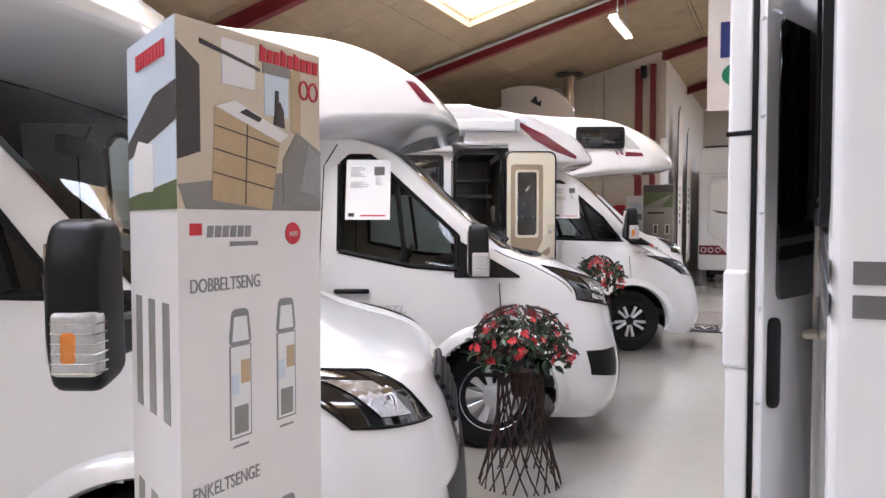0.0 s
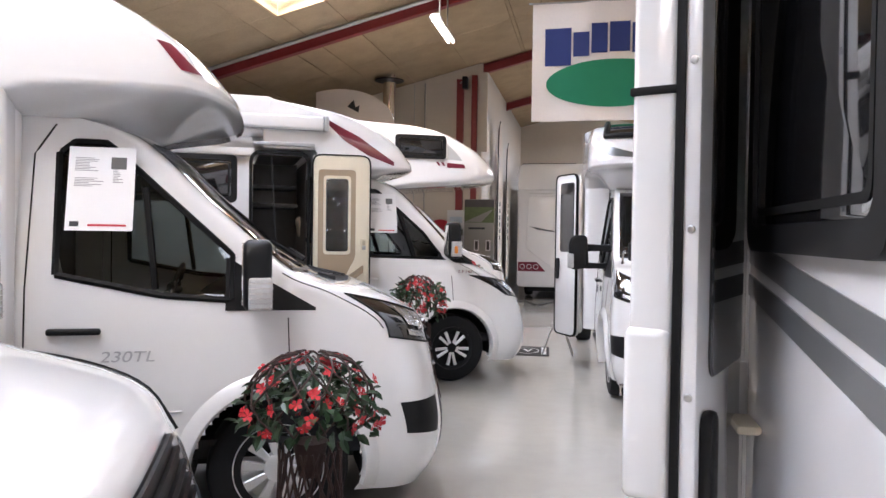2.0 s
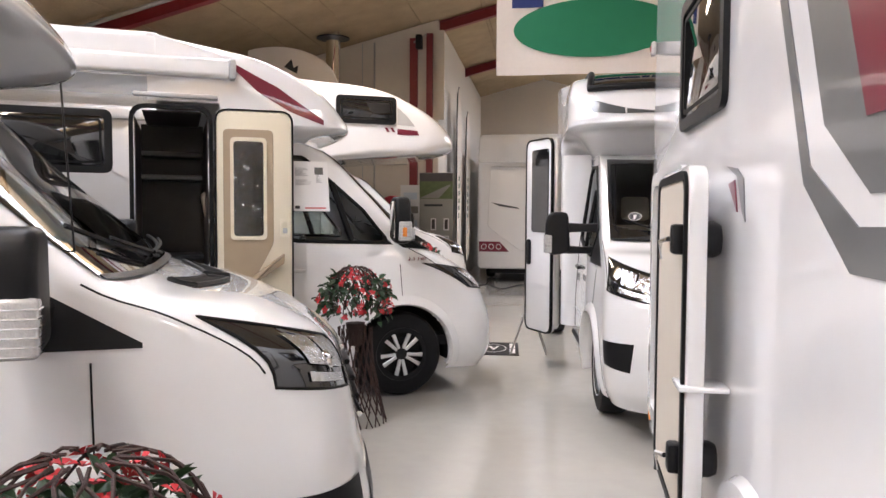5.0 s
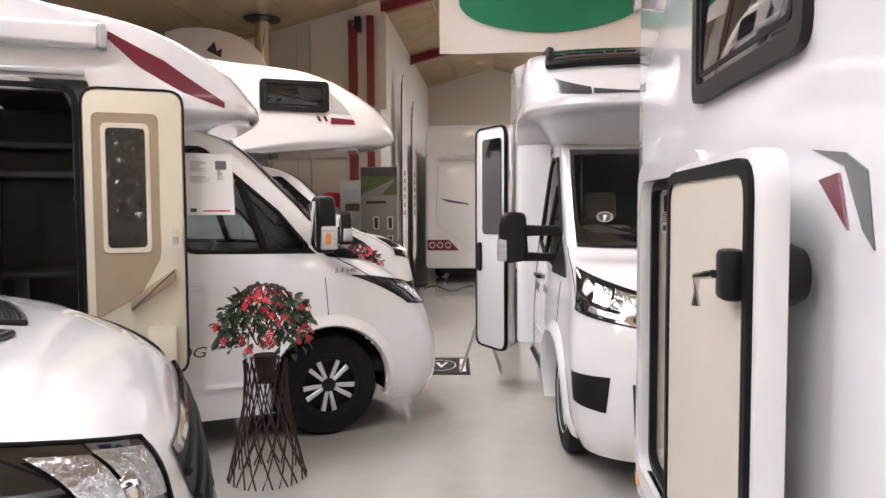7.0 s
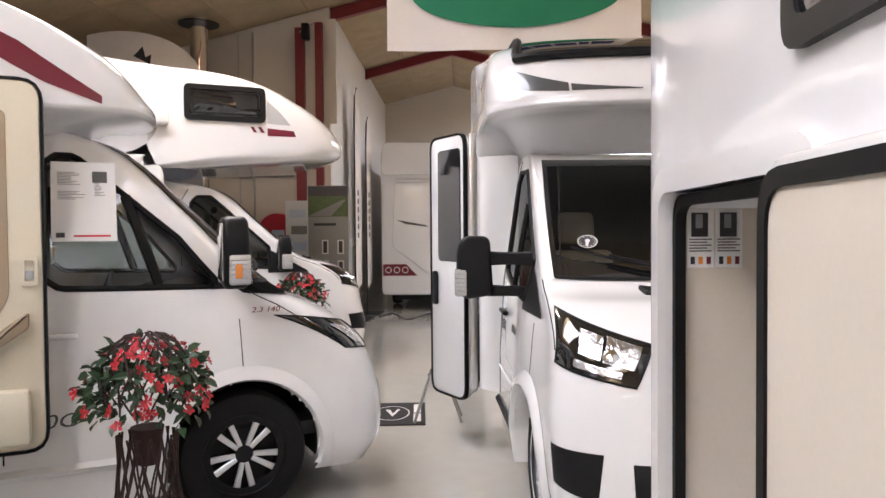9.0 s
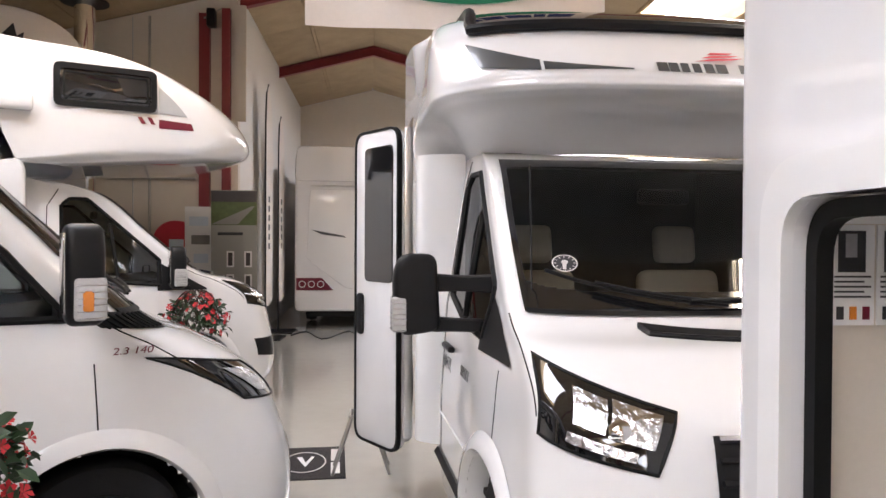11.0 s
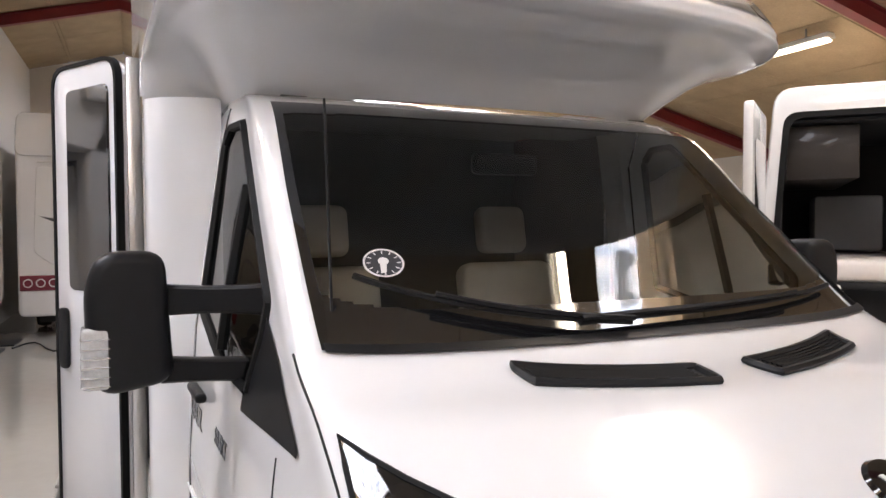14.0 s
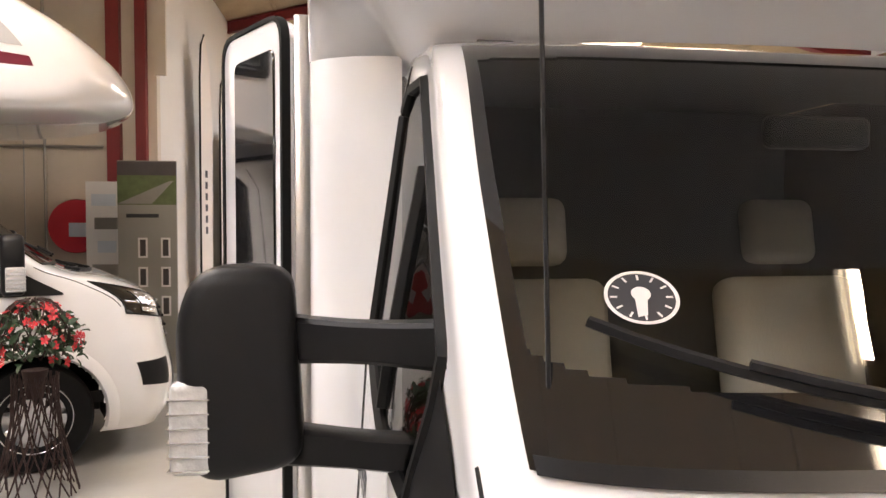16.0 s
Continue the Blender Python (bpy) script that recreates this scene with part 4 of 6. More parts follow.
# the door lies back against the cab, its lining outwards
d2 = part("entrance_door", prism(rect(0, 0.56, 0.62, 2.36, 0.09), -0.03, 0.03, 0.012, 2), CREAM, v2, "cream-lined entrance door standing open")
d2.matrix_basis = Matrix.Translation((-2.52, -HB - 0.05, 0)) @ pose(0, 0, 0, 0, 0, -3)
part("door_edge_seal", frame_ring(rect(-0.012, 0.572, 0.608, 2.372, 0.10), rect(0, 0.56, 0.62, 2.36, 0.09), -0.035, 0.02), RUBBER, d2)
part("felt_panel", prism(rounded([(0.05, 0.98), (0.30, 1.12), (0.42, 1.35), (0.42, 2.22), (0.05, 2.22)], 0.04), -0.036, -0.028, 0.003, 1), BEIGE, d2, "beige felt door panel")
wn2 = part("door_window", frame_ring(rect(0.10, 0.37, 1.38, 2.16, 0.04), rect(0.125, 0.345, 1.41, 2.13, 0.03), -0.046, -0.034), CREAM, d2)
part("pane", prism(rect(0.12, 0.35, 1.405, 2.135, 0.03), -0.039, -0.036), GLOSS_BLACK, wn2)
bm = bmesh.new()
rng = random.Random(3)
g = [[bm.verts.new((0.13 + 0.21 * i / 10, -0.048 - 0.010 * rng.random(), 1.42 + 0.70 * j / 24)) for i in range(11)] for j in range(25)]
for j in range(24):
    for i in range(10):
        bm.faces.new((g[j][i], g[j][i + 1], g[j + 1][i + 1], g[j + 1][i]))
part("protective_film", bm, PLASTIC_FILM, wn2, "crumpled clear film", smooth=0)
part("door_latch", frame_ring(rect(0.47, 0.54, 1.40, 1.54, 0.015), rect(0.485, 0.525, 1.42, 1.52, 0.01), -0.05, -0.03), CREAM, d2)
part("latch_handle", box(0.488, 0.522, -0.045, -0.034, 1.43, 1.47, 0.004), LIGHT_STRIPE, d2)
gh = prism(rounded([(0.24, 1.02), (0.50, 1.20), (0.50, 1.28), (0.24, 1.09)], 0.02), -0.075, -0.03, 0.012, 2)
part("grab_handle", gh, BEIGE, d2, "slanted grab handle")
part("bin", box(0.33, 0.50, -0.10, -0.03, 0.66, 0.92, 0.02, 2), CREAM, d2)
price_sheet(v2.matrix_basis @ Matrix.Translation((-1.93, -0.965, 2.01)) @ pose(0, 0, 0, -14, 0, 0), "white printed price sheet inside a cab window")

# ---- motorhome with a tall sleeping alcove ----
v3 = thing("motorhome", place(4.35, 13.65, 0), "white alcove motorhome with grey and red foil", "motorhome", "motorhomes")
cab(v3, TRANSIT, "transit", "steel", (-1.10, 1.40, 1.20))
ALCOVE = [(-1.9, 2.30, -2.2, 1.06, 2.30), (-0.70, 2.40, -1.20, 1.10, 2.40), (-0.36, 2.45, -1.0, 1.13, 2.46), (-0.24, 2.56, -0.94, 1.14, 2.57),
          (-0.36, 2.79, -1.02, 1.14, 2.79), (-0.74, 3.06, -1.30, 1.13, 3.06), (-1.36, 3.28, -1.76, 1.11, 3.28), (-2.6, 3.37, -2.6, 1.04, 3.35)]
oc3, ocp = overcab(v3, ALCOVE, -2.9, half=1.15)
b3 = living_body(v3, -2.30, -6.9, z1=3.37, front_slant=0.45)
acrylic_window(ocp, -2.10, -1.28, 2.79, 3.16, -HB)
part("grey_foil", oc3.side_patch(-1.26, -0.86, lerp_fn((-1.26, 2.79), (-0.80, 2.77)), lerp_fn((-1.26, 3.10), (-1.0, 3.07), (-0.80, 2.79)), 0.004, 8, 4, -1), LIGHT_STRIPE, ocp)
part("red_foil", oc3.side_patch(-1.26, -0.84, lambda x: 2.66, lerp_fn((-1.26, 2.74), (-0.78, 2.71)), 0.004, 8, 3, -1), RED_FOIL, ocp)
for x in (-1.36, -1.44):
    decal(ocp, [(x, 2.75), (x + 0.035, 2.69), (x + 0.07, 2.69), (x + 0.035, 2.75)], -HB, RED_FOIL)
part("awning_case", box(-6.3, -2.25, -1.24, -1.05, 2.72, 2.86, 0.03, 3), WHITE, b3, "white awning cassette")

# ---- motorhome whose bonnet shows beside the card column ----
v0 = thing("motorhome", place(0.12, 3.30, 0), "white low-profile motorhome with black door mirror", "motorhome", "motorhomes")
cab(v0, DUCATO_LONG, "ducato", "steel", (-1.00, 1.36, 1.43, 1.1))
oc0, ocp = overcab(v0, low_profile_keys(-1.15, 0.4), -3.0)
living_body(v0, -2.20, -6.8)

# ---- motorhome facing the walk, with long-armed mirrors and an open door ----
S = thing("motorhome", place(4.203, 6.689, -112) @ Matrix.Translation((0, 0.05, 0)) @ Matrix.Diagonal((1, 1.06, 1, 1)), "white low-profile motorhome with black two-armed mirrors", "motorhome", "motorhomes")
sb = cab(S, TRANSIT, "transit", "steel", (-1.42, 1.42, 1.345, 0.94), long_arm=True)
HS = 1.16
ocs, ocp = overcab(S, low_profile_keys(-1.10, 0.72, 0.11, 1.02), -3.0, half=HS - 0.005)
DOORS = (-3.12, -2.58, 0.45, 2.34)
bs = living_body(S, -2.34, -7.2, half=HS, cuts=(prism(rect(*DOORS, 0.09), -1.3, -1.02),))
part("aerial_foot", revolve([(0.0, 0.0), (0.03, 0.0), (0.028, 0.02), (0.012, 0.07), (0.006, 0.09), (0.0, 0.09)], 14, "z"), BLACK, sb).location = (-1.00, -0.84, 1.37)
part("aerial_rod", tube([(-1.00, -0.84, 1.44), (-1.03, -0.845, 1.98)], 0.0035, 5), BLACK, sb)
# dark bands and lettering on the moulding
for sg in (-1, 1):
    part("dark_band", ocs.patch([(0.385, 4.80), (0.60, 5.05), (0.66, 5.75), (0.385, 5.20)], 0.004, 12, sg), DARK_STRIPE, ocp)
    part("dark_band", ocs.patch([(0.15, 4.80), (0.375, 4.82), (0.375, 5.16), (0.15, 4.87)], 0.004, 12, sg), DARK_STRIPE, ocp)
sk = part("roof_window", ocs.sheet(6.1, 7.6, 14, 0, 0.60, 16, off=0.02), GLOSS_BLACK, ocp, "large dark panoramic roof window")
rim = [ocs.put(abs(k) / 10 * 0.62, 6.02, -1 if k < 0 else 1, 0.03) for k in range(-10, 11)] + [ocs.put(0.62, 6.02 + 1.6 * k / 10, 1, 0.03) for k in range(1, 11)] + [ocs.put(abs(k) / 10 * 0.62, 7.62, -1 if k < 0 else 1, 0.03) for k in range(10, -11, -1)] + [ocs.put(0.62, 7.62 - 1.6 * k / 10, -1, 0.03) for k in range(1, 10)]
part("roof_window_rim", tube(rim, 0.028, 8, True), BLACK, sk)
# open entrance door: its outer skin looks forward
ds = part("entrance_door", prism(rect(-0.50, 0, 0.36, 2.36, 0.09), -0.03, 0.03, 0.012, 2), WHITE_FLAT, S, "open white entrance door with dark window")
ds.matrix_basis = Matrix.Translation((-2.56, -HS - 0.05, 0)) @ pose(0, 0, 0, 0, 0, 27)
part("door_edge_seal", frame_ring(rect(-0.512, 0.006, 0.35, 2.372, 0.10), rect(-0.495, -0.01, 0.368, 2.357, 0.09), -0.034, -0.005), RUBBER, ds)
part("door_window", prism(rect(-0.38, -0.05, 1.40, 2.26, 0.04), -0.038, -0.028, 0.004, 1), GLOSS_BLACK, ds)
part("door_handle", prism(rect(-0.46, -0.39, 1.05, 1.32, 0.03), -0.05, -0.03, 0.008, 2), BLACK, ds, "black recessed door handle")
part("door_lining", prism(rect(-0.495, -0.03, 0.39, 2.33, 0.08), 0.03, 0.10, 0.02, 3), WHITE, ds)
part("hinge_rail", box(-2.575, -2.535, -HS - 0.04, -HS + 0.01, 0.45, 2.36, 0.006), ALU, bs, "aluminium hinge rail")
text("284TL", 0.10, on_right(-2.18, -TRANSIT.side_y(-2.0, 1.0) - 0.004, 0.97, -4), DARK_STRIPE, S, shear=0.2, squeeze=1.1)
text("SELEKT", 0.075, on_right(-1.62, -TRANSIT.side_y(-1.5, 1.04) - 0.004, 1.01, -4), DARK_STRIPE, S, shear=0.1, squeeze=0.9)

# ---- motorhome alongside the walk: living body with doorway and open locker ----
M = thing("motorhome", place(1.995, 1.36, -115.8), "white motorhome side with grey and red graphics", "motorhome", "motorhomes")
DOORM = (-1.50, -0.95, 0.45, 2.34)
LOCK = (-4.94, -4.02, 0.53, 1.745)
bm_cuts = (prism(rect(*DOORM, 0.08), -1.3, 0.2), prism(rect(*LOCK, 0.09), -1.3, -0.3), moved(revolve([(0.0, -1.3), (0.40, -1.3), (0.40, -0.8), (0.0, -0.8)], 40), Matrix.Translation((-2.85, 0, 0.34))))
bM = living_body(M, 0.0, -5.15, z0=0.30, z1=2.88, cuts=bm_cuts, rear_slant=0.03, front_slant=0.05, cab_cut=0)
acrylic_window(bM, -0.83, -0.04, 1.56, 2.36, -HB)
acrylic_window(bM, -4.10, -3.25, 1.95, 2.50, -HB)


# details of the motorhome alongside the walk
for (za, zb), (zc, zd) in (((1.425, 1.48), (1.535, 1.585)), ((1.345, 1.40), (1.463, 1.51))):
    decal(bM, [(-0.005, za), (-0.005, zb), (-0.92, zd), (-0.92, zc)], -HB, GREY_STRIPE)
    part("decal", box(0.0, 0.003, -1.10, -0.2, za, zb), GREY_STRIPE, bM, smooth=0)
# graphics behind the doorway
decal(bM, [(-1.56, 1.63), (-2.12, 1.63), (-2.36, 1.78), (-2.60, 2.32), (-2.36, 2.32), (-2.16, 1.86), (-2.02, 1.75), (-1.56, 1.74)], -HB, GREY_STRIPE)
decal(bM, [(-1.56, 1.48), (-2.20, 1.48), (-2.48, 1.66), (-2.80, 2.36), (-2.75, 2.36), (-2.44, 1.70), (-2.17, 1.57), (-1.56, 1.58)], -HB, GREY_STRIPE)
decal(bM, [(-2.00, 1.77), (-2.14, 1.77), (-2.42, 2.40), (-2.20, 2.40)], -HB - 0.003, RED_FOIL)
decal(bM, [(-1.9, 2.46), (-2.8, 2.46), (-2.8, 2.52), (-1.9, 2.52)], -HB, GREY_STRIPE)
# doorway jambs, and dark lining sheets that stand in for the shade inside
part("door_frame", frame_ring(rect(-1.56, -0.90, 0.41, 2.39, 0.1), rect(*DOORM, 0.08), -HB - 0.008, -HB + 0.05), WHITE, bM)
part("door_seal", frame_ring(rect(-1.515, -0.935, 0.435, 2.355, 0.09), rect(-1.48, -0.97, 0.47, 2.32, 0.07), -HB - 0.02, -HB + 0.02), RUBBER, bM)
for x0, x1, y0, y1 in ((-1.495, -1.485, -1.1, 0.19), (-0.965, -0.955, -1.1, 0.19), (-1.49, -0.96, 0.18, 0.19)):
    part("shade_lining", box(x0, x1, y0, y1, 0.47, 2.33), WOOD_AND_SHADE, bM, smooth=0)
for z in (1.98, 2.04):
    part("rivet", revolve([(0, -0.006), (0.006, -0.004), (0.008, 0)], 10), ALU, bM).location = (-1.53, -HB - 0.008, z)
dm = part("entrance_door", prism(rect(0.0, 0.50, 0.45, 2.36, 0.06), -0.004, 0.026, 0.006, 2), WHITE_FLAT, M, "open white entrance door, dark window")
dm.matrix_basis = Matrix.Translation((-0.925, -HB - 0.035, 0)) @ pose(0, 0, 0, 0, 0, -20) @ Matrix.Diagonal((0.88, 1, 1, 1))
part("door_seal", frame_ring(rect(-0.004, 0.506, 0.445, 2.365, 0.06), rect(0.02, 0.48, 0.47, 2.34, 0.05), -0.018, -0.003), RUBBER, dm)
part("door_lining", prism(rect(0.015, 0.497, 0.46, 2.35, 0.06), -0.10, -0.018, 0.014, 3), WHITE, dm, "white moulded door lining")
part("lining_swell", box(0.10, 0.508, -0.108, -0.02, 1.10, 1.42, 0.018, 3), WHITE, dm)
part("lining_strap", box(0.30, 0.502, -0.103, -0.012, 1.845, 1.86, 0.003), RUBBER, dm)
part("window", prism(rect(0.05, 0.40, 1.32, 2.22, 0.04), 0.024, 0.034, 0.004, 1), GLOSS_BLACK, dm, "dark door window")
part("door_handle", prism(rect(0.40, 0.47, 0.98, 1.27, 0.033), 0.024, 0.05, 0.01, 2), BLACK, dm, "black recessed handle")
for z in (0.7, 1.0, 1.3, 1.6, 1.9, 2.2):
    part("rivet", revolve([(0, -0.006), (0.006, -0.004), (0.008, 0)], 10), ALU, dm).matrix_basis = Matrix.Translation((0.5, 0.012, z)) @ pose(0, 0, 0, 0, 0, 90)
part("hinge_rail", box(-0.945, -0.905, -HB - 0.045, -HB + 0.005, 0.45, 2.36, 0.006), ALU, bM, "aluminium hinge rail")
for z in (1.25, 1.62, 2.02):
    part("hinge", box(-0.955, -0.895, -HB - 0.052, -HB, z - 0.06, z + 0.06, 0.006), ALU, bM)
part("door_catch", box(-0.86, -0.74, -HB - 0.05, -HB, 1.18, 1.20, 0.008), CREAM, bM)
price_sheet(M.matrix_basis @ Matrix.Translation((-2.0, -HB - 0.004, 1.53)) @ Matrix.Diagonal((1.05, 1, 1.2, 1)), "white printed price sheet taped to a motorhome side")
for x0, z0, w, n, pitch in ((-2.52, 0.42, 0.30, 9, 0.036), (-1.95, 2.42, 0.26, 5, 0.03)):
    for k in range(n):
        part("vent_slat", box(x0, x0 + w, -HB - 0.012, -HB, z0 + k * pitch, z0 + k * pitch + pitch * 0.55, 0.004, 1), WHITE, bM)
# rear wheel and arch lip
rw = make_wheel(M, -2.85, -0.92, -1, "steel")
bm = bmesh.new()
rows = [[bm.verts.new((-2.85 + r * math.cos(a), y, max(0.30, 0.34 + r * math.sin(a)))) for r, y in ((0.49, -HB), (0.47, -HB - 0.03), (0.41, -HB - 0.03), (0.40, -HB + 0.1))] for a in [math.pi * k / 30 for k in range(31)]]
for a, b in zip(rows, rows[1:]):
    for i in range(3):
        bm.faces.new((a[i], a[i + 1], b[i + 1], b[i]))
bmesh.ops.recalc_face_normals(bm, faces=bm.faces)
part("wheel_arch", bm, WHITE, bM)
# garage locker: frame, seal, lining, labels, open door
part("locker_frame", frame_ring(rect(LOCK[0] - 0.07, LOCK[1] + 0.07, LOCK[2] - 0.07, LOCK[3] + 0.07, 0.13, 6), rect(*LOCK, 0.09, 6), -HB - 0.022, -HB + 0.02), WHITE, bM, "white moulded locker frame")
part("locker_seal", frame_ring(rect(LOCK[0] + 0.005, LOCK[1] - 0.005, LOCK[2] + 0.005, LOCK[3] - 0.005, 0.09, 6), rect(LOCK[0] + 0.035, LOCK[1] - 0.035, LOCK[2] + 0.035, LOCK[3] - 0.035, 0.07, 6), -HB + 0.02, -HB + 0.05), RUBBER, bM)
LINER = mat("cream_liner", (0.62, 0.56, 0.48), 0.5, var=0.03)
for x0, x1, y0, y1, z0, z1 in ((LOCK[0] + 0.01, LOCK[1] - 0.01, -0.33, -0.31, 0.55, 1.735), (LOCK[0] + 0.004, LOCK[0] + 0.01, -1.1, -0.33, 0.6, 1.73), (LOCK[1] - 0.01, LOCK[1] - 0.004, -1.1, -0.33, 0.6, 1.73), (LOCK[0] + 0.1, LOCK[1] - 0.1, -1.1, -0.33, 1.735, 1.74)):
    part("locker_lining", box(x0, x1, y0, y1, z0, z1), LINER, bM, smooth=0)
P_SHADE = mat("grey_print", (0.3, 0.3, 0.31), 0.5, var=0.1)
NX = LOCK[0] + 0.010
for k in range(2):
    y = -1.09 + 0.082 * k
    lb = part("notice", box(NX, NX + 0.003, y, y + 0.077, 1.53, 1.70), PAPER, bM, "small printed notice with dark picture", smooth=0)
    part("picture", box(NX + 0.003, NX + 0.005, y + 0.012, y + 0.060, 1.62, 1.69), INK, lb, smooth=0)
    part("pictured_box", box(NX + 0.005, NX + 0.006, y + 0.024, y + 0.044, 1.645, 1.685), P_SHADE, lb, smooth=0)
    for q in range(5):
        part("print_line", box(NX + 0.003, NX + 0.005, y + 0.006, y + 0.070 - 0.012 * (q % 2), 1.611 - 0.0085 * q, 1.614 - 0.0085 * q), INK, lb, smooth=0)
    for q, mm in enumerate((INK, AMBER, RED_FOIL)):
        part("symbol", box(NX + 0.003, NX + 0.005, y + 0.010 + 0.023 * q, y + 0.022 + 0.023 * q, 1.540, 1.562), mm, lb, smooth=0)
for z in (0.78, 0.66):
    part("pipe_clamp", box(LOCK[0] + 0.06, LOCK[0] + 0.2, -0.45, -0.34, z - 0.035, z + 0.035, 0.01), GREY_STRIPE, bM)
    part("pipe", tube([(LOCK[0] + 0.05, -0.42, z), (LOCK[1] - 0.05, -0.42, z)], 0.018, 8), LIGHT_STRIPE, bM)
ld = part("locker_door", prism(rect(0, 0.82, 0.52, 1.755, 0.09), -0.03, 0.03, 0.012, 2), WHITE, M, "open white garage door with cream lining")
ld.matrix_basis = Matrix.Translation((LOCK[1] + 0.07, -HB - 0.085, 0)) @ pose(0, 0, 0, 0, 0, -1.5)
part("door_seal", frame_ring(rect(0.02, 0.80, 0.54, 1.735, 0.08), rect(0.05, 0.77, 0.57, 1.705, 0.06), -0.042, -0.028), RUBBER, ld)
part("door_lining", prism(rect(0.045, 0.775, 0.565, 1.71, 0.06), -0.036, -0.028), LINER, ld, "cream laminate lining")
for z in (1.51, 0.78):
    lk = part("lock", box(0.70, 0.765, -0.075, -0.03, z - 0.05, z + 0.05, 0.012, 2), BLACK, ld, "black lock with chrome lever")
    part("lever", tube([(0.72, -0.08, z), (0.66, -0.10, z - 0.01), (0.66, -0.10, z - 0.07)], 0.009, 7), CHROME, lk)
    knob = revolve([(0.0, 0.055), (0.05, 0.05), (0.06, 0.03), (0.06, 0.0)], 20)
    moved(knob, Matrix.Translation((0.73, 0.03, z)))
    part("outer_knob", knob, BLACK, lk)
part("door_catch", box(-3.27, -3.12, -HB - 0.16, -HB, 1.02, 1.04, 0.008), WHITE, bM)
decal(bM, [(-3.10, 1.735), (-3.24, 1.75), (-3.10, 1.71), (-3.03, 1.60), (-2.99, 1.57), (-3.02, 1.70)], -HB, GREY_STRIPE)
decal(bM, [(-3.12, 1.70), (-3.20, 1.69), (-3.08, 1.60)], -HB - 0.003, RED_FOIL)
mk = part("marker_lamp", box(-5.13, -5.06, -HB - 0.03, -HB, 2.50, 2.58, 0.012, 2), CLEAR_LENS, bM, "small clear marker lamp")
part("marker_lens", box(-5.115, -5.08, -HB - 0.034, -HB - 0.02, 2.52, 2.56, 0.006), RED_LENS, mk)
part("side_reflector", box(-5.08, -5.02, -HB - 0.012, -HB, 0.40, 0.45, 0.006), AMBER, bM)
part("rear_bumper", box(-5.22, -4.95, -1.13, 1.13, 0.28, 0.72, 0.06, 3), WHITE, bM)

# sticker on the windscreen and the maker's mark on the moulding
def on_screen(nose, U, s, sign, off):
    p = nose.put(U, s, sign, off)
    n = nose.normal(U, s)
    n = Vector((n.x, n.y * sign, n.z))
    side = Vector((0, 0, 1)).cross(n).normalized()
    up = n.cross(side)
    return Matrix.Translation(p) @ Matrix((side, up, n)).transposed().to_4x4()


SM = on_screen(TRANSIT, 0.44, 7.60, -1, 0.006) @ Matrix.Scale(0.76, 4)
st = part("round_sticker", moved(frame_ring([(0.068 * math.cos(a), 0.068 * math.sin(a)) for a in [2 * math.pi * k / 40 for k in range(40)]], [(0.061 * math.cos(a), 0.061 * math.sin(a)) for a in [2 * math.pi * k / 40 for k in range(40)]], 0, 0.001, "z"), SM), WHITE_INK, sb, "round black and white dial sticker")
part("sticker_face", moved(prism([(0.061 * math.cos(a), 0.061 * math.sin(a)) for a in [2 * math.pi * k / 40 for k in range(40)]], -0.0005, 0.0003, axis="z"), SM), INK, st, smooth=0)
for k in range(12):
    part("tick", moved(box(0.044, 0.057, -0.002, 0.002, 0.0004, 0.001), SM @ Matrix.Rotation(radians(30 * k), 4, "Z")), WHITE_INK, st, smooth=0)
part("needle", moved(prism([(-0.012, 0.012), (0.012, 0.012), (0.004, -0.045), (-0.014, -0.05)], 0.0004, 0.0012, axis="z"), SM), WHITE_INK, st, smooth=0)
part("needle_hub", moved(revolve([(0.0, 0.0015), (0.018, 0.001), (0.018, 0.0)], 16, "z"), SM @ Matrix.Translation((0, 0.008, 0))), WHITE_INK, st)
for k, w in enumerate((0.035, 0.03, 0.026, 0.026, 0.03, 0.035, 0.0, 0.03, 0.03, 0.035, 0.04)):
    if w:
        part("maker_mark", moved(box(0.0, w * 1.35, 0.0, 0.055, 0.0, 0.002), on_screen(ocs, 0.0, 4.72, -1, 0.004) @ Matrix.Translation((-0.28 + 0.052 * k, 0.0, 0))), DARK_STRIPE, ocp, smooth=0)
for k in range(3):
    part("maker_mark", moved(prism([(-0.10 + 0.03 * k, 0.07 + 0.022 * k), (0.06, 0.085 + 0.018 * k), (0.12 - 0.02 * k, 0.10 + 0.016 * k), (-0.02, 0.09 + 0.02 * k)], 0, 0.002, axis="z"), on_screen(ocs, 0.0, 4.72, -1, 0.005)), RED_TXT, ocp, smooth=0)
EM = on_screen(TRANSIT, 0.0, 5.12, -1, 0.0)
em = part("bonnet_badge", moved(revolve([(0.0, 0.012), (0.055, 0.010), (0.062, 0.0)], 28, "z"), EM), GLOSS_BLACK, sb, "round black bonnet badge")
part("badge_mark", moved(prism([(-0.03, 0.02), (-0.018, 0.02), (-0.008, -0.005), (0.0, 0.025), (0.006, 0.022), (-0.008, -0.03)], 0.011, 0.0135, axis="z"), EM), WHITE_INK, em, smooth=0)
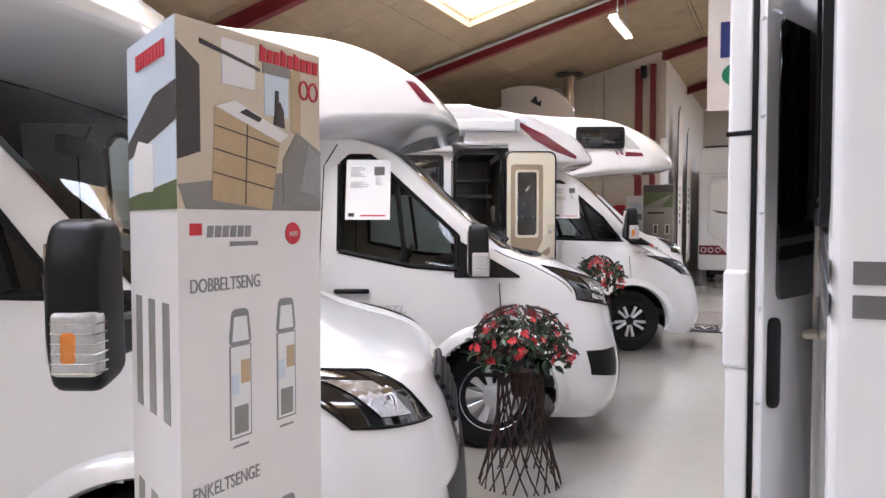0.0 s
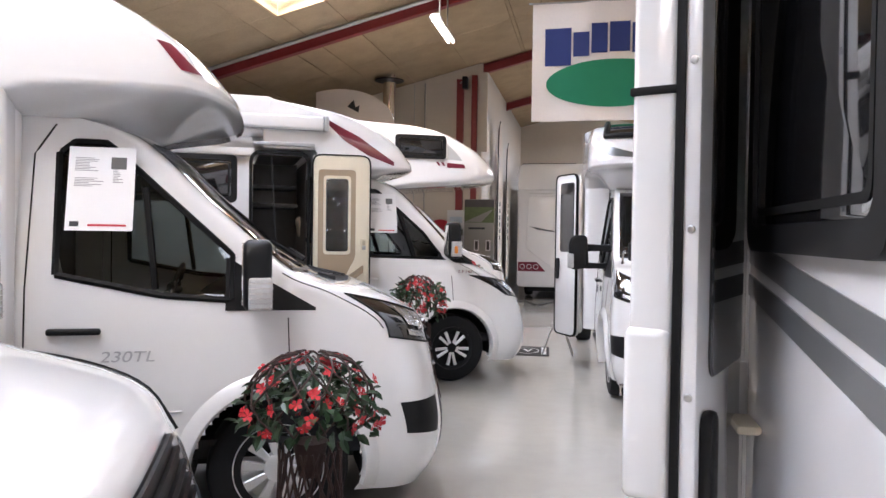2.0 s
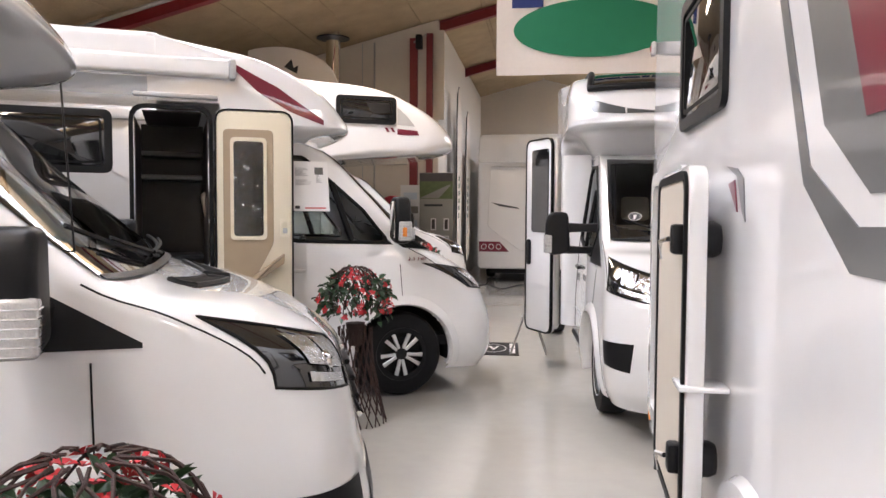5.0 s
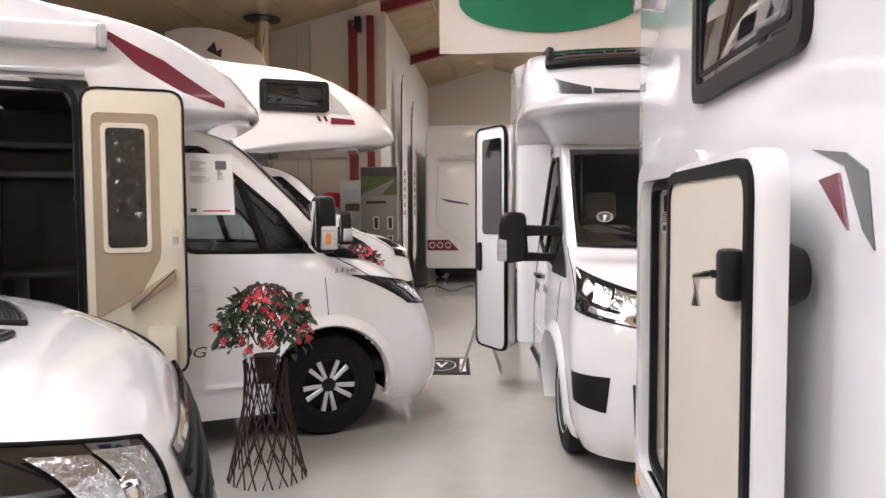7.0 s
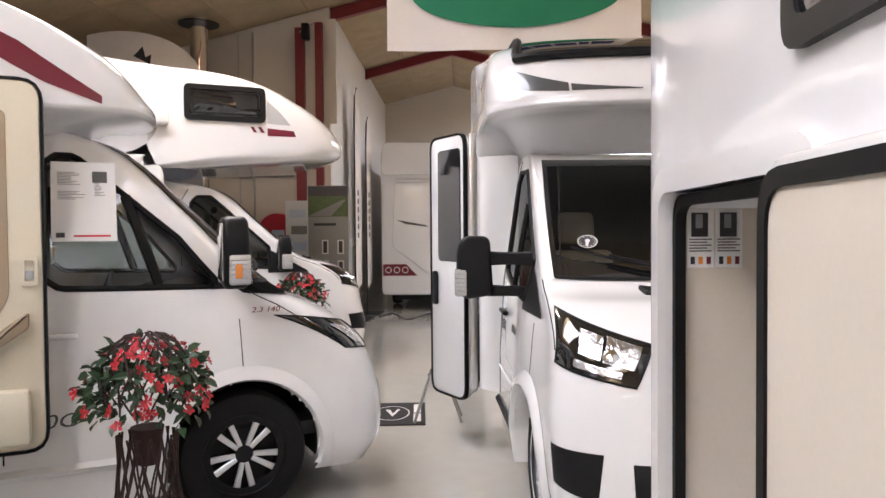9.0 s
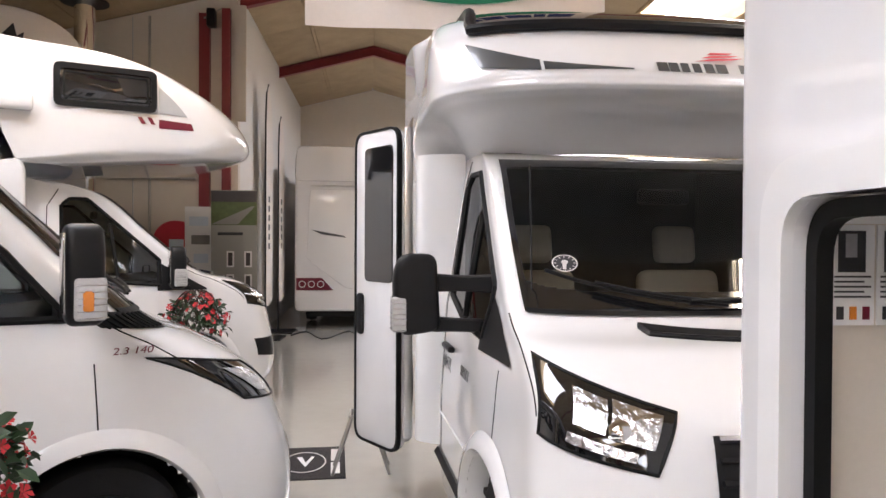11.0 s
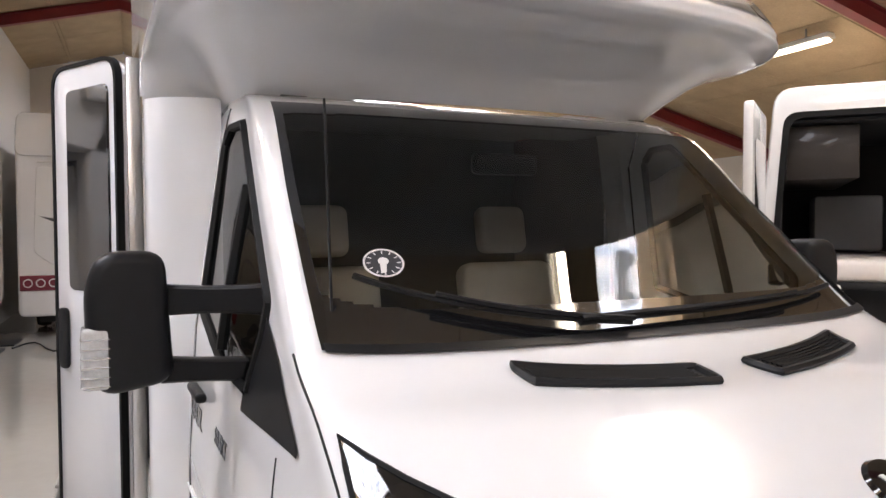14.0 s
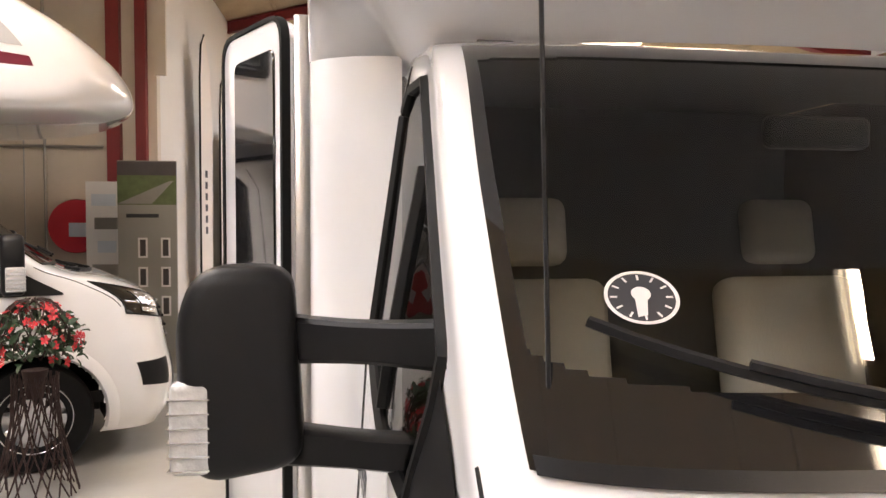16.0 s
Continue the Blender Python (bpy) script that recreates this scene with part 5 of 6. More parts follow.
# rounded panel between cab and living body
for root in (S, v1):
    for sg in (-1, 1):
        bm = bmesh.new()
        rows = [[bm.verts.new((-2.36 + 0.16 * math.sin(a), sg * (0.90 + (0.25 if root == S else 0.24) * math.cos(a)), z)) for z in (0.5, 2.16)] for a in [math.pi / 2 * k / 10 for k in range(11)]]
        for a, b in zip(rows, rows[1:]):
            bm.faces.new((a[0], a[1], b[1], b[0]))
        part("corner_panel", bm, WHITE, root)

# ---- printed card column ----
COL = [Vector((-0.5, 1.59)), Vector((-0.28, 1.98)), Vector((-0.73, 1.90))]
CH = 1.99
col = thing("display_column", Matrix(), "white printed card column with kitchen photo", "display stand")
part("column", prism([tuple(p) for p in COL], 0.0, CH, axis="z"), CARD, col, smooth=0)


def face(p, q):
    """On a card face: x from p to q, z up, the front towards -y."""
    d = (q - p).normalized()
    return Matrix((Vector((d.x, d.y, 0)), Vector((-d.y, d.x, 0)), Vector((0, 0, 1)))).transposed().to_4x4(), (q - p).length


def card_print(m, p, name, pts, material, level, label=""):
    bm = prism(pts, -0.0005 - 0.0008 * level, 0.0)
    return part(name, moved(bm, Matrix.Translation((p.x, p.y, 0)) @ m), material, col, label, smooth=0)


P_WALL = mat("photo_cream", (0.62, 0.54, 0.42), 0.4, var=0.05)
P_WOOD = mat("photo_oak", (0.50, 0.37, 0.22), 0.4, var=0.12, scale=8)
P_GREY = mat("photo_grey", (0.25, 0.24, 0.22), 0.4, var=0.1)
P_DARK = mat("photo_dark", (0.06, 0.05, 0.05), 0.4, var=0.2)
P_SKY = mat("photo_sky", (0.62, 0.70, 0.78), 0.4, var=0.04)
P_GREEN = mat("photo_green", (0.10, 0.13, 0.05), 0.4, var=0.3, scale=15)
mR, wR = face(COL[0], COL[1])
mL, wL = face(COL[2], COL[0])
pr = COL[0]
Z0 = 1.60
card_print(mR, pr, "photo", [(0.0, Z0), (wR, Z0), (wR, CH), (0.0, CH)], P_WALL, 1, "printed photo of a motorhome kitchen")
card_print(mR, pr, "photo_floor", [(0.02, Z0), (wR, Z0), (wR * 0.7, Z0 + 0.09), (0.0, Z0 + 0.05)], P_GREY, 2)
card_print(mR, pr, "photo_counter", [(0.09, Z0 + 0.02), (0.27, Z0), (0.30, Z0 + 0.16), (0.10, Z0 + 0.22)], P_WOOD, 3)
card_print(mR, pr, "photo_worktop", [(0.10, Z0 + 0.22), (0.30, Z0 + 0.16), (0.33, Z0 + 0.18), (0.16, Z0 + 0.24)], CARD, 4)
card_print(mR, pr, "photo_sofa", [(0.31, Z0 + 0.02), (wR, Z0 + 0.0), (wR, Z0 + 0.15), (0.36, Z0 + 0.19), (0.31, Z0 + 0.12)], P_GREY, 4)
card_print(mR, pr, "photo_window", [(0.25, Z0 + 0.22), (0.33, Z0 + 0.22), (0.33, Z0 + 0.33), (0.25, Z0 + 0.33)], P_SKY, 3)
card_print(mR, pr, "photo_tap", [(0.28, Z0 + 0.20), (0.30, Z0 + 0.20), (0.295, Z0 + 0.28), (0.285, Z0 + 0.28)], P_DARK, 5)
card_print(mR, pr, "photo_cupboard", [(0.12, Z0 + 0.27), (0.22, Z0 + 0.27), (0.22, Z0 + 0.37), (0.12, Z0 + 0.37)], CARD, 3)
card_print(mR, pr, "photo_hob", [(0.17, Z0 + 0.215), (0.23, Z0 + 0.20), (0.24, Z0 + 0.21), (0.19, Z0 + 0.225)], P_DARK, 5)
card_print(mR, pr, "photo_shelf", [(0.0, Z0 + 0.10), (0.06, Z0 + 0.12), (0.06, Z0 + 0.30), (0.0, Z0 + 0.34)], P_DARK, 2)
for k in range(3):
    z = Z0 + 0.06 + 0.05 * k
    card_print(mR, pr, "photo_drawer_line", [(0.093 + 0.003 * k, z + 0.018), (0.278 + 0.008 * k, z - 0.012), (0.278 + 0.008 * k, z - 0.009), (0.093 + 0.003 * k, z + 0.021)], P_DARK, 4)
card_print(mR, pr, "photo_drawer_line", [(0.185, Z0 + 0.012), (0.188, Z0 + 0.012), (0.196, Z0 + 0.192), (0.193, Z0 + 0.192)], P_DARK, 4)
card_print(mR, pr, "photo_cushion", [(0.37, Z0 + 0.05), (wR, Z0 + 0.03), (wR, Z0 + 0.13), (0.40, Z0 + 0.165)], P_SHADE, 5)
card_print(mR, pr, "photo_blind", [(0.245, Z0 + 0.315), (0.335, Z0 + 0.315), (0.335, Z0 + 0.34), (0.245, Z0 + 0.34)], P_GREY, 5)
card_print(mR, pr, "photo_lamp_rail", [(0.06, Z0 + 0.345), (0.235, Z0 + 0.315), (0.235, Z0 + 0.322), (0.06, Z0 + 0.355)], P_DARK, 4)
card_print(mR, pr, "photo_door", [(0.34, Z0 + 0.19), (0.375, Z0 + 0.18), (0.375, Z0 + 0.345), (0.34, Z0 + 0.335)], P_WOOD, 3)
card_print(mR, pr, "photo_pot", [(0.285, Z0 + 0.20), (0.315, Z0 + 0.195), (0.312, Z0 + 0.235), (0.30, Z0 + 0.255), (0.288, Z0 + 0.235)], P_DARK, 6)
for k in range(9):
    card_print(mR, pr, "brand_mark", [(0.235 + 0.023 * k, 1.94), (0.252 + 0.023 * k, 1.94), (0.254 + 0.023 * k, 1.97), (0.237 + 0.023 * k, 1.97 + (0.008 if k in (0, 3, 5) else 0))], RED_TXT, 6)
card_print(mL, COL[2], "photo", [(0, Z0), (wL, Z0), (wL, CH), (0, CH)], P_SKY, 1, "printed photo of a lake shore")
card_print(mL, COL[2], "photo_trees", [(0, Z0 + 0.12), (wL, Z0 + 0.18), (wL, Z0 + 0.26), (wL * 0.6, Z0 + 0.25), (0, Z0 + 0.16)], P_DARK, 2)
card_print(mL, COL[2], "photo_lawn", [(0, Z0), (wL, Z0), (wL, Z0 + 0.06), (0, Z0 + 0.03)], P_GREEN, 2)
card_print(mL, COL[2], "photo_van", [(0.05, Z0 + 0.04), (0.22, Z0 + 0.04), (0.22, Z0 + 0.14), (0.10, Z0 + 0.16), (0.05, Z0 + 0.12)], CARD, 3)
for k in range(9):
    card_print(mL, COL[2], "brand_mark", [(0.09 + 0.026 * k, 1.92), (0.108 + 0.026 * k, 1.92), (0.108 + 0.026 * k, 1.955), (0.09 + 0.026 * k, 1.955)], RED_TXT, 5)
base = Matrix.Translation((pr.x, pr.y, 0)) @ mR @ pose(0, 0, 0, 90, 0, 0)
for k in range(2):
    ring = frame_ring([(0.018 * math.cos(a), 0.024 * math.sin(a)) for a in [2 * math.pi * j / 20 for j in range(20)]], [(0.013 * math.cos(a), 0.019 * math.sin(a)) for a in [2 * math.pi * j / 20 for j in range(20)]], 0.0, 0.003, "z")
    part("emblem", moved(ring, base @ Matrix.Translation((0.385 + 0.035 * k, 1.895, 0.003))), RED_TXT, col)
for k in range(6):
    card_print(mR, pr, "brand_mark", [(0.075 + 0.022 * k, 1.54), (0.092 + 0.022 * k, 1.54), (0.095 + 0.022 * k, 1.565), (0.078 + 0.022 * k, 1.565)], GREY_INK, 1)
card_print(mR, pr, "brand_mark", [(0.14, 1.52), (0.225, 1.52), (0.226, 1.53), (0.141, 1.53)], GREY_INK, 1)
card_print(mR, pr, "brand_mark", [(0.03, 1.545), (0.062, 1.545), (0.062, 1.57), (0.03, 1.57)], RED_TXT, 1)
dot = revolve([(0.0, 0.002), (0.026, 0.002), (0.027, 0.0)], 24, "z")
part("red_dot", moved(dot, base @ Matrix.Translation((0.345, 1.545, 0.0005))), RED_TXT, col, "red round price dot")
text("NY!", 0.018, base @ Matrix.Translation((0.331, 1.538, 0.003)), WHITE_INK, col)
text("DOBBELTSENG", 0.042, base @ Matrix.Translation((0.028, 1.425, 0.001)), GREY_INK, col, squeeze=0.72)
text("ENKELTSENGE", 0.042, base @ Matrix.Translation((0.028, 0.985, 0.001)), GREY_INK, col, squeeze=0.72)


def plan(x, z, h, w):
    """A small printed floor plan of a motorhome seen from above."""
    card_print(mR, pr, "plan_body", [(x, z), (x + w, z), (x + w, z + h * 0.72), (x, z + h * 0.72)], GREY_INK, 1)
    card_print(mR, pr, "plan_floor", [(x + 0.004, z + 0.004), (x + w - 0.004, z + 0.004), (x + w - 0.004, z + h * 0.71), (x + 0.004, z + h * 0.71)], PAPER, 2)
    card_print(mR, pr, "plan_bed", [(x + 0.012, z + 0.01), (x + w - 0.012, z + 0.01), (x + w - 0.012, z + h * 0.25), (x + 0.012, z + h * 0.25)], P_GREY, 3)
    card_print(mR, pr, "plan_kitchen", [(x + 0.005, z + h * 0.34), (x + w * 0.4, z + h * 0.34), (x + w * 0.4, z + h * 0.50), (x + 0.005, z + h * 0.50)], P_SKY, 3)
    card_print(mR, pr, "plan_sofa", [(x + w * 0.5, z + h * 0.42), (x + w - 0.006, z + h * 0.42), (x + w - 0.006, z + h * 0.6), (x + w * 0.5, z + h * 0.6)], P_WOOD, 3)
    nose_pts = rounded([(x - 0.002, z + h * 0.72), (x + w + 0.002, z + h * 0.72), (x + w - 0.008, z + h), (x + 0.008, z + h)], 0.015)
    card_print(mR, pr, "plan_cab", nose_pts, GREY_INK, 1)
    card_print(mR, pr, "plan_cab_glass", [(x + 0.008, z + h * 0.75), (x + w - 0.008, z + h * 0.75), (x + w - 0.014, z + h * 0.94), (x + 0.014, z + h * 0.94)], PAPER, 2)
    card_print(mR, pr, "caption", [(x + 0.01, z - 0.02), (x + w - 0.01, z - 0.02), (x + w - 0.01, z - 0.015), (x + 0.01, z - 0.015)], GREY_INK, 1)


plan(0.135, 1.09, 0.29, 0.066)
plan(0.285, 1.10, 0.29, 0.066)
plan(0.135, 0.62, 0.29, 0.066)
plan(0.285, 0.62, 0.29, 0.066)
for k in range(3):
    for z in (1.14, 0.70):
        card_print(mL, COL[2], "plan_strip", [(0.05 + 0.11 * k, z), (0.10 + 0.11 * k, z), (0.10 + 0.11 * k, z + 0.26), (0.05 + 0.11 * k, z + 0.26)], P_GREY, 1)

# ---- flower stands ----
def flower_stand(m, seed, label, reach=1.0):
    rng = random.Random(seed)
    f = thing("flower_stand", m, label, "flower stand", "flower stands")
    n = 17
    for k in range(n):
        for d in (-1, 1):
            a0 = 2 * math.pi * k / n + rng.uniform(-0.08, 0.08)
            pts = []
            for j in range(9):
                t = j / 8
                a = a0 + d * (1.1 * t - 0.3)
                r = 0.15 * (1 - t) ** 1.3 + 0.105 + 0.10 * max(0, t - 0.6) ** 1.2
                pts.append((r * math.cos(a) + rng.uniform(-0.004, 0.004), r * math.sin(a), 0.012 + 0.68 * t))
            part("willow_rod", tube(pts, 0.0055, 5), TWIG, f, smooth=60)
    for k in range(13):
        for d in (-1, 1):
            a0 = 2 * math.pi * k / 13 + rng.uniform(-0.1, 0.1)
            pts = []
            for j in range(8):
                t = j / 7
                a = a0 + d * 1.1 * t
                r = 0.31 * reach * math.cos(t * 1.42) ** 0.8 * (0.75 + 0.25 * math.sin(min(1, t * 3) * 1.57))
                pts.append((r * math.cos(a), r * math.sin(a), 0.80 + 0.32 * math.sin(t * 1.5) + rng.uniform(-0.006, 0.006)))
            part("dome_twig", tube(pts, 0.005, 5), TWIG, f, smooth=60)
    pot = revolve([(0.0, 0.56), (0.05, 0.56), (0.08, 0.72), (0.0, 0.72)], 16, "z")
    part("pot", pot, TWIG, f)
    bm = bmesh.new()
    for k in range(330):
        a, e = rng.uniform(0, 2 * math.pi), rng.uniform(-0.5, 1.3)
        rr = rng.uniform(0.16, 0.31)
        c = Vector((rr * math.cos(e) * math.cos(a), rr * math.cos(e) * math.sin(a), 0.86 + 0.75 * rr * math.sin(e)))
        q = Euler((rng.uniform(-0.9, 0.9), rng.uniform(-0.9, 0.9), a + rng.uniform(-0.8, 0.8))).to_matrix()
        L, W = rng.uniform(0.05, 0.085), rng.uniform(0.016, 0.026)
        loc = [(0, 0, 0), (L * 0.35, W, 0.006), (L * 0.7, W * 0.8, 0.002), (L, 0, -0.014), (L * 0.7, -W * 0.8, 0.002), (L * 0.35, -W, 0.006), (L * 0.5, 0, -0.004)]
        vs = [bm.verts.new(c + q @ Vector(p)) for p in loc]
        for i in range(6):
            bm.faces.new((vs[i], vs[(i + 1) % 6], vs[6]))
    tagged(part("foliage", bm, LEAF, f, "dark green pointed leaves"), kind="stuff")
    bm = bmesh.new()
    for k in range(80):
        a, e = rng.uniform(0, 2 * math.pi), rng.uniform(-0.35, 1.35)
        rr = rng.uniform(0.26, 0.335)
        c = Vector((rr * math.cos(e) * math.cos(a), rr * math.cos(e) * math.sin(a), 0.86 + 0.75 * rr * math.sin(e)))
        q = (c - Vector((0, 0, 0.80))).to_track_quat("Z", "Y").to_matrix() @ Euler((rng.uniform(-0.6, 0.6), rng.uniform(-0.6, 0.6), rng.uniform(0, 6))).to_matrix()
        for j in range(5):
            b = 2 * math.pi * j / 5
            R = rng.uniform(0.022, 0.034)
            vs = [bm.verts.new(c + q @ Vector((R * t * math.cos(b + o), R * t * math.sin(b + o), 0.012 * t * t + 0.004 * s2))) for t, o, s2 in ((0.0, 0, 0), (0.75, -0.5, 1), (1.05, 0.0, -1), (0.75, 0.5, 1))]
            bm.faces.new(vs)
    tagged(part("blossoms", bm, PETAL, f, "bright red five-petal blossoms"), kind="stuff")
    return f


fl1 = flower_stand(Matrix.Translation((0.49, 4.44, 0)) @ Matrix.Diagonal((0.97, 0.97, 0.95, 1)), 1, "red flowers in a woven brown willow stand")
fl2 = flower_stand(Matrix.Translation((1.74, 8.17, 0)) @ Matrix.Diagonal((0.92, 0.92, 1.06, 1)), 2, "red flowers in a tall willow stand by a wheel", 0.75)
fl3 = flower_stand(Matrix.Translation((3.36, 12.25, 0)) @ Matrix.Diagonal((0.92, 0.92, 1.08, 1)), 3, "red flowers in a willow stand between motorhomes", 0.75)

# ---- hanging banner ----
ban = thing("banner", Matrix.Translation((3.595, 10.09, 3.06)) @ pose(0, 0, 0, 0, 0, HALL_TURN), "hanging cream cloth banner with green oval", "banner")


def cloth_y(x, z):
    return 0.02 * math.sin(3.1 * x + 0.6 * z) + 0.012 * math.sin(7.0 * x)


def cloth(pts_fn, nx, nz, x0, x1, z0, z1, off, keep=None):
    bm = bmesh.new()
    g = [[bm.verts.new((x0 + (x1 - x0) * i / nx, cloth_y(x0 + (x1 - x0) * i / nx, z0 + (z1 - z0) * j / nz) + off, z0 + (z1 - z0) * j / nz)) for i in range(nx + 1)] for j in range(nz + 1)]
    for j in range(nz):
        for i in range(nx):
            if keep is None or keep(x0 + (x1 - x0) * (i + 0.5) / nx, z0 + (z1 - z0) * (j + 0.5) / nz):
                bm.faces.new((g[j][i], g[j][i + 1], g[j + 1][i + 1], g[j + 1][i]))
    return bm


part("cloth", cloth(None, 50, 30, 0, 2.0, 0, 1.5, 0), CLOTH, ban)
bm = bmesh.new()
cv = bm.verts.new((1.02, cloth_y(1.02, 0.47) - 0.014, 0.47))
ring = []
inner_ring = []
for k in range(64):
    a = 2 * math.pi * k / 64
    x, z = 1.02 + 0.84 * math.cos(a), 0.47 + 0.30 * math.sin(a)
    ring.append(bm.verts.new((x, cloth_y(x, z) - 0.014, z)))
    x, z = 1.02 + 0.42 * math.cos(a), 0.47 + 0.15 * math.sin(a)
    inner_ring.append(bm.verts.new((x, cloth_y(x, z) - 0.014, z)))
for k in range(64):
    j = (k + 1) % 64
    bm.faces.new((ring[k], ring[j], inner_ring[j], inner_ring[k]))
    bm.faces.new((inner_ring[k], inner_ring[j], cv))
part("green_oval", bm, BANNER_GREEN, ban)
x = 0.16
for k, (w, h) in enumerate(((0.33, 0.56), (0.20, 0.36), (0.20, 0.44), (0.25, 0.44), (0.24, 0.44), (0.10, 0.46), (0.22, 0.52))):
    def strip(xa, xb, za, zb):
        return cloth(None, 6, 6, xa, xb, za, zb, -0.010)
    zb = 0.86 - 0.16 * abs((x - 0.95) / 0.8) ** 2 * 1.0
    zt = zb + h * 0.85
    part("blue_mark", strip(x, x + w, zb, zt), BANNER_BLUE, ban, smooth=0)
    x += w + 0.025
part("hanging_bar", tube([(-0.05, 0, 1.5), (2.05, 0, 1.5)], 0.012, 8), GALV, ban)
for xx in (0.1, 1.9):
    part("cord", tube([(xx, 0, 1.5), (xx, 0, roof_z(0.5) - 3.1)], 0.004, 5), BLACK, ban)

# ---- printed floor mat, door prop ----
mm = thing("floor_mat", Matrix.Translation((3.44, 10.46, 0)) @ pose(0, 0, 0, 0, 0, -22), "black printed floor mat with pale oval mark", "mat")
part("mat_body", box(0, 0.56, 0, 0.78, 0.0005, 0.010, 0.004, 1), MAT_RUG, mm)
part("oval_mark", moved(frame_ring([(0.16 * math.cos(a), 0.25 * math.sin(a)) for a in [2 * math.pi * k / 32 for k in range(32)]], [(0.15 * math.cos(a), 0.24 * math.sin(a)) for a in [2 * math.pi * k / 32 for k in range(32)]], 0.010, 0.012, "z"), Matrix.Translation((0.26, 0.39, 0))), WHITE_INK, mm)
part("oval_mark", moved(prism([(-0.06, 0.12), (-0.02, 0.12), (0.01, -0.02), (0.05, 0.14), (0.07, 0.12), (0.01, -0.12)], 0.010, 0.012, axis="z"), Matrix.Translation((0.26, 0.39, 0))), WHITE_INK, mm, smooth=0)
for y0, y1 in ((0.10, 0.36), (0.40, 0.70)):
    part("print_bar", box(0.455, 0.52, y0, y1, 0.0095, 0.0115, 0.0005, 1), WHITE_INK, mm)
sp = thing("door_prop", Matrix.Translation((4.12, 10.35, 0)) @ pose(0, 0, 0, 0, 0, -25), "grey folding metal step stand under a door", "stand")
for x0, x1 in ((-0.20, -0.06), (0.20, 0.06)):
    for y in (-0.12, 0.12):
        part("leg", tube([(x0, y, 0.012), (x1, y * 0.8, 0.42)], 0.011, 7), GALV, sp)
part("top_bar", tube([(-0.08, -0.1, 0.42), (0.08, -0.1, 0.42), (0.08, 0.1, 0.42), (-0.08, 0.1, 0.42)], 0.011, 7, True), GALV, sp)

# ---- far motorhome seen from behind ----
fc = thing("far_motorhome", Matrix.Translation(hall(19.6, -1.95, 0)) @ pose(0, 0, 0, 0, 0, HALL_TURN), "white motorhome rear with red lamp strip", "motorhome")
part("body", prism(rounded([(0, 0.32), (2.3, 0.32), (2.3, 3.35), (0, 3.35)], [0.1, 0.1, 0.2, 0.2]), 0.0, 6.0, 0.06, 3), WHITE_FLAT, fc)
part("roof_cap", prism(rounded([(0.0, 2.75), (2.3, 2.75), (2.26, 3.40), (0.04, 3.40)], 0.12), -0.06, 0.05, 0.03, 2), WHITE, fc)
part("grab_rail", tube([(0.3, -0.1, 2.66), (1.9, -0.1, 2.66)], 0.015, 7), ALU, fc)
part("moulding", prism(rounded([(0.28, 2.60), (0.22, 1.30), (0.95, 0.75), (1.3, 0.75), (1.3, 2.60)], 0.08), -0.02, 0.01, 0.012, 2), WHITE, fc)
part("dark_swoosh", prism([(0.30, 1.85), (0.9, 1.74), (0.95, 1.70), (0.5, 1.76)], -0.03, -0.015), DARK_STRIPE, fc, smooth=0)
ls = part("lamp_strip", prism([(0.03, 0.72), (0.72, 0.72), (0.50, 0.95), (0.03, 0.95)], -0.03, 0.0, 0.008, 1), RED_FOIL, fc, "wine red lamp strip")
for k in range(3):
    part("lamp_ring", moved(frame_ring([(0.065 * math.cos(a), 0.065 * math.sin(a)) for a in [2 * math.pi * j / 20 for j in range(20)]], [(0.05 * math.cos(a), 0.05 * math.sin(a)) for a in [2 * math.pi * j / 20 for j in range(20)]], 0, 0.012), Matrix.Translation((0.14 + 0.17 * k, -0.042, 0.835))), ALLOY, ls)
for y in (1.5,):
    for xx in (0.2, 2.1):
        w = part("tyre", revolve([(0.0, -0.1), (0.33, -0.1), (0.36, 0.0), (0.33, 0.1), (0.0, 0.1)], 28), TYRE, fc)
        w.matrix_basis = Matrix.Translation((xx, y, 0.36)) @ pose(0, 0, 0, 0, 0, 90)
# black slab below the body stands in for the shade there
part("axle_shadow_panel", box(0.25, 2.05, 0.3, 5.5, 0.20, 0.32), BLACK, fc)

# ---- end of the hall: sectional door, drive, wall fittings ----
dr = thing("door_1", HM, "cream sectional overhead door, closed", "door", kind="structure")
for k in range(7):
    part("panel", box(-2.3, 2.3, U1 - 0.06, U1 - 0.01, 0.02 + 0.52 * k, 0.525 + 0.52 * k, 0.012, 1), WHITE_WALL, dr)
part("drive_bar", box(-2.4, -0.6, U1 - 0.5, U1 - 0.42, 3.95, 4.05, 0.02), BLACK, dr)
part("drive_rod", tube([(-0.6, U1 - 0.46, 4.0), (1.2, U1 - 0.46, 4.0)], 0.018, 6), GALV, dr)
part("drive_motor", box(0.05, 0.35, U1 - 0.6, U1 - 0.35, 3.8, 4.3, 0.03), GALV, dr)


def fitting(name, label, category, *pieces):
    t = thing(name, HM, label, category)
    for n, bm, material in pieces:
        part(n, bm, material, t)
    return t


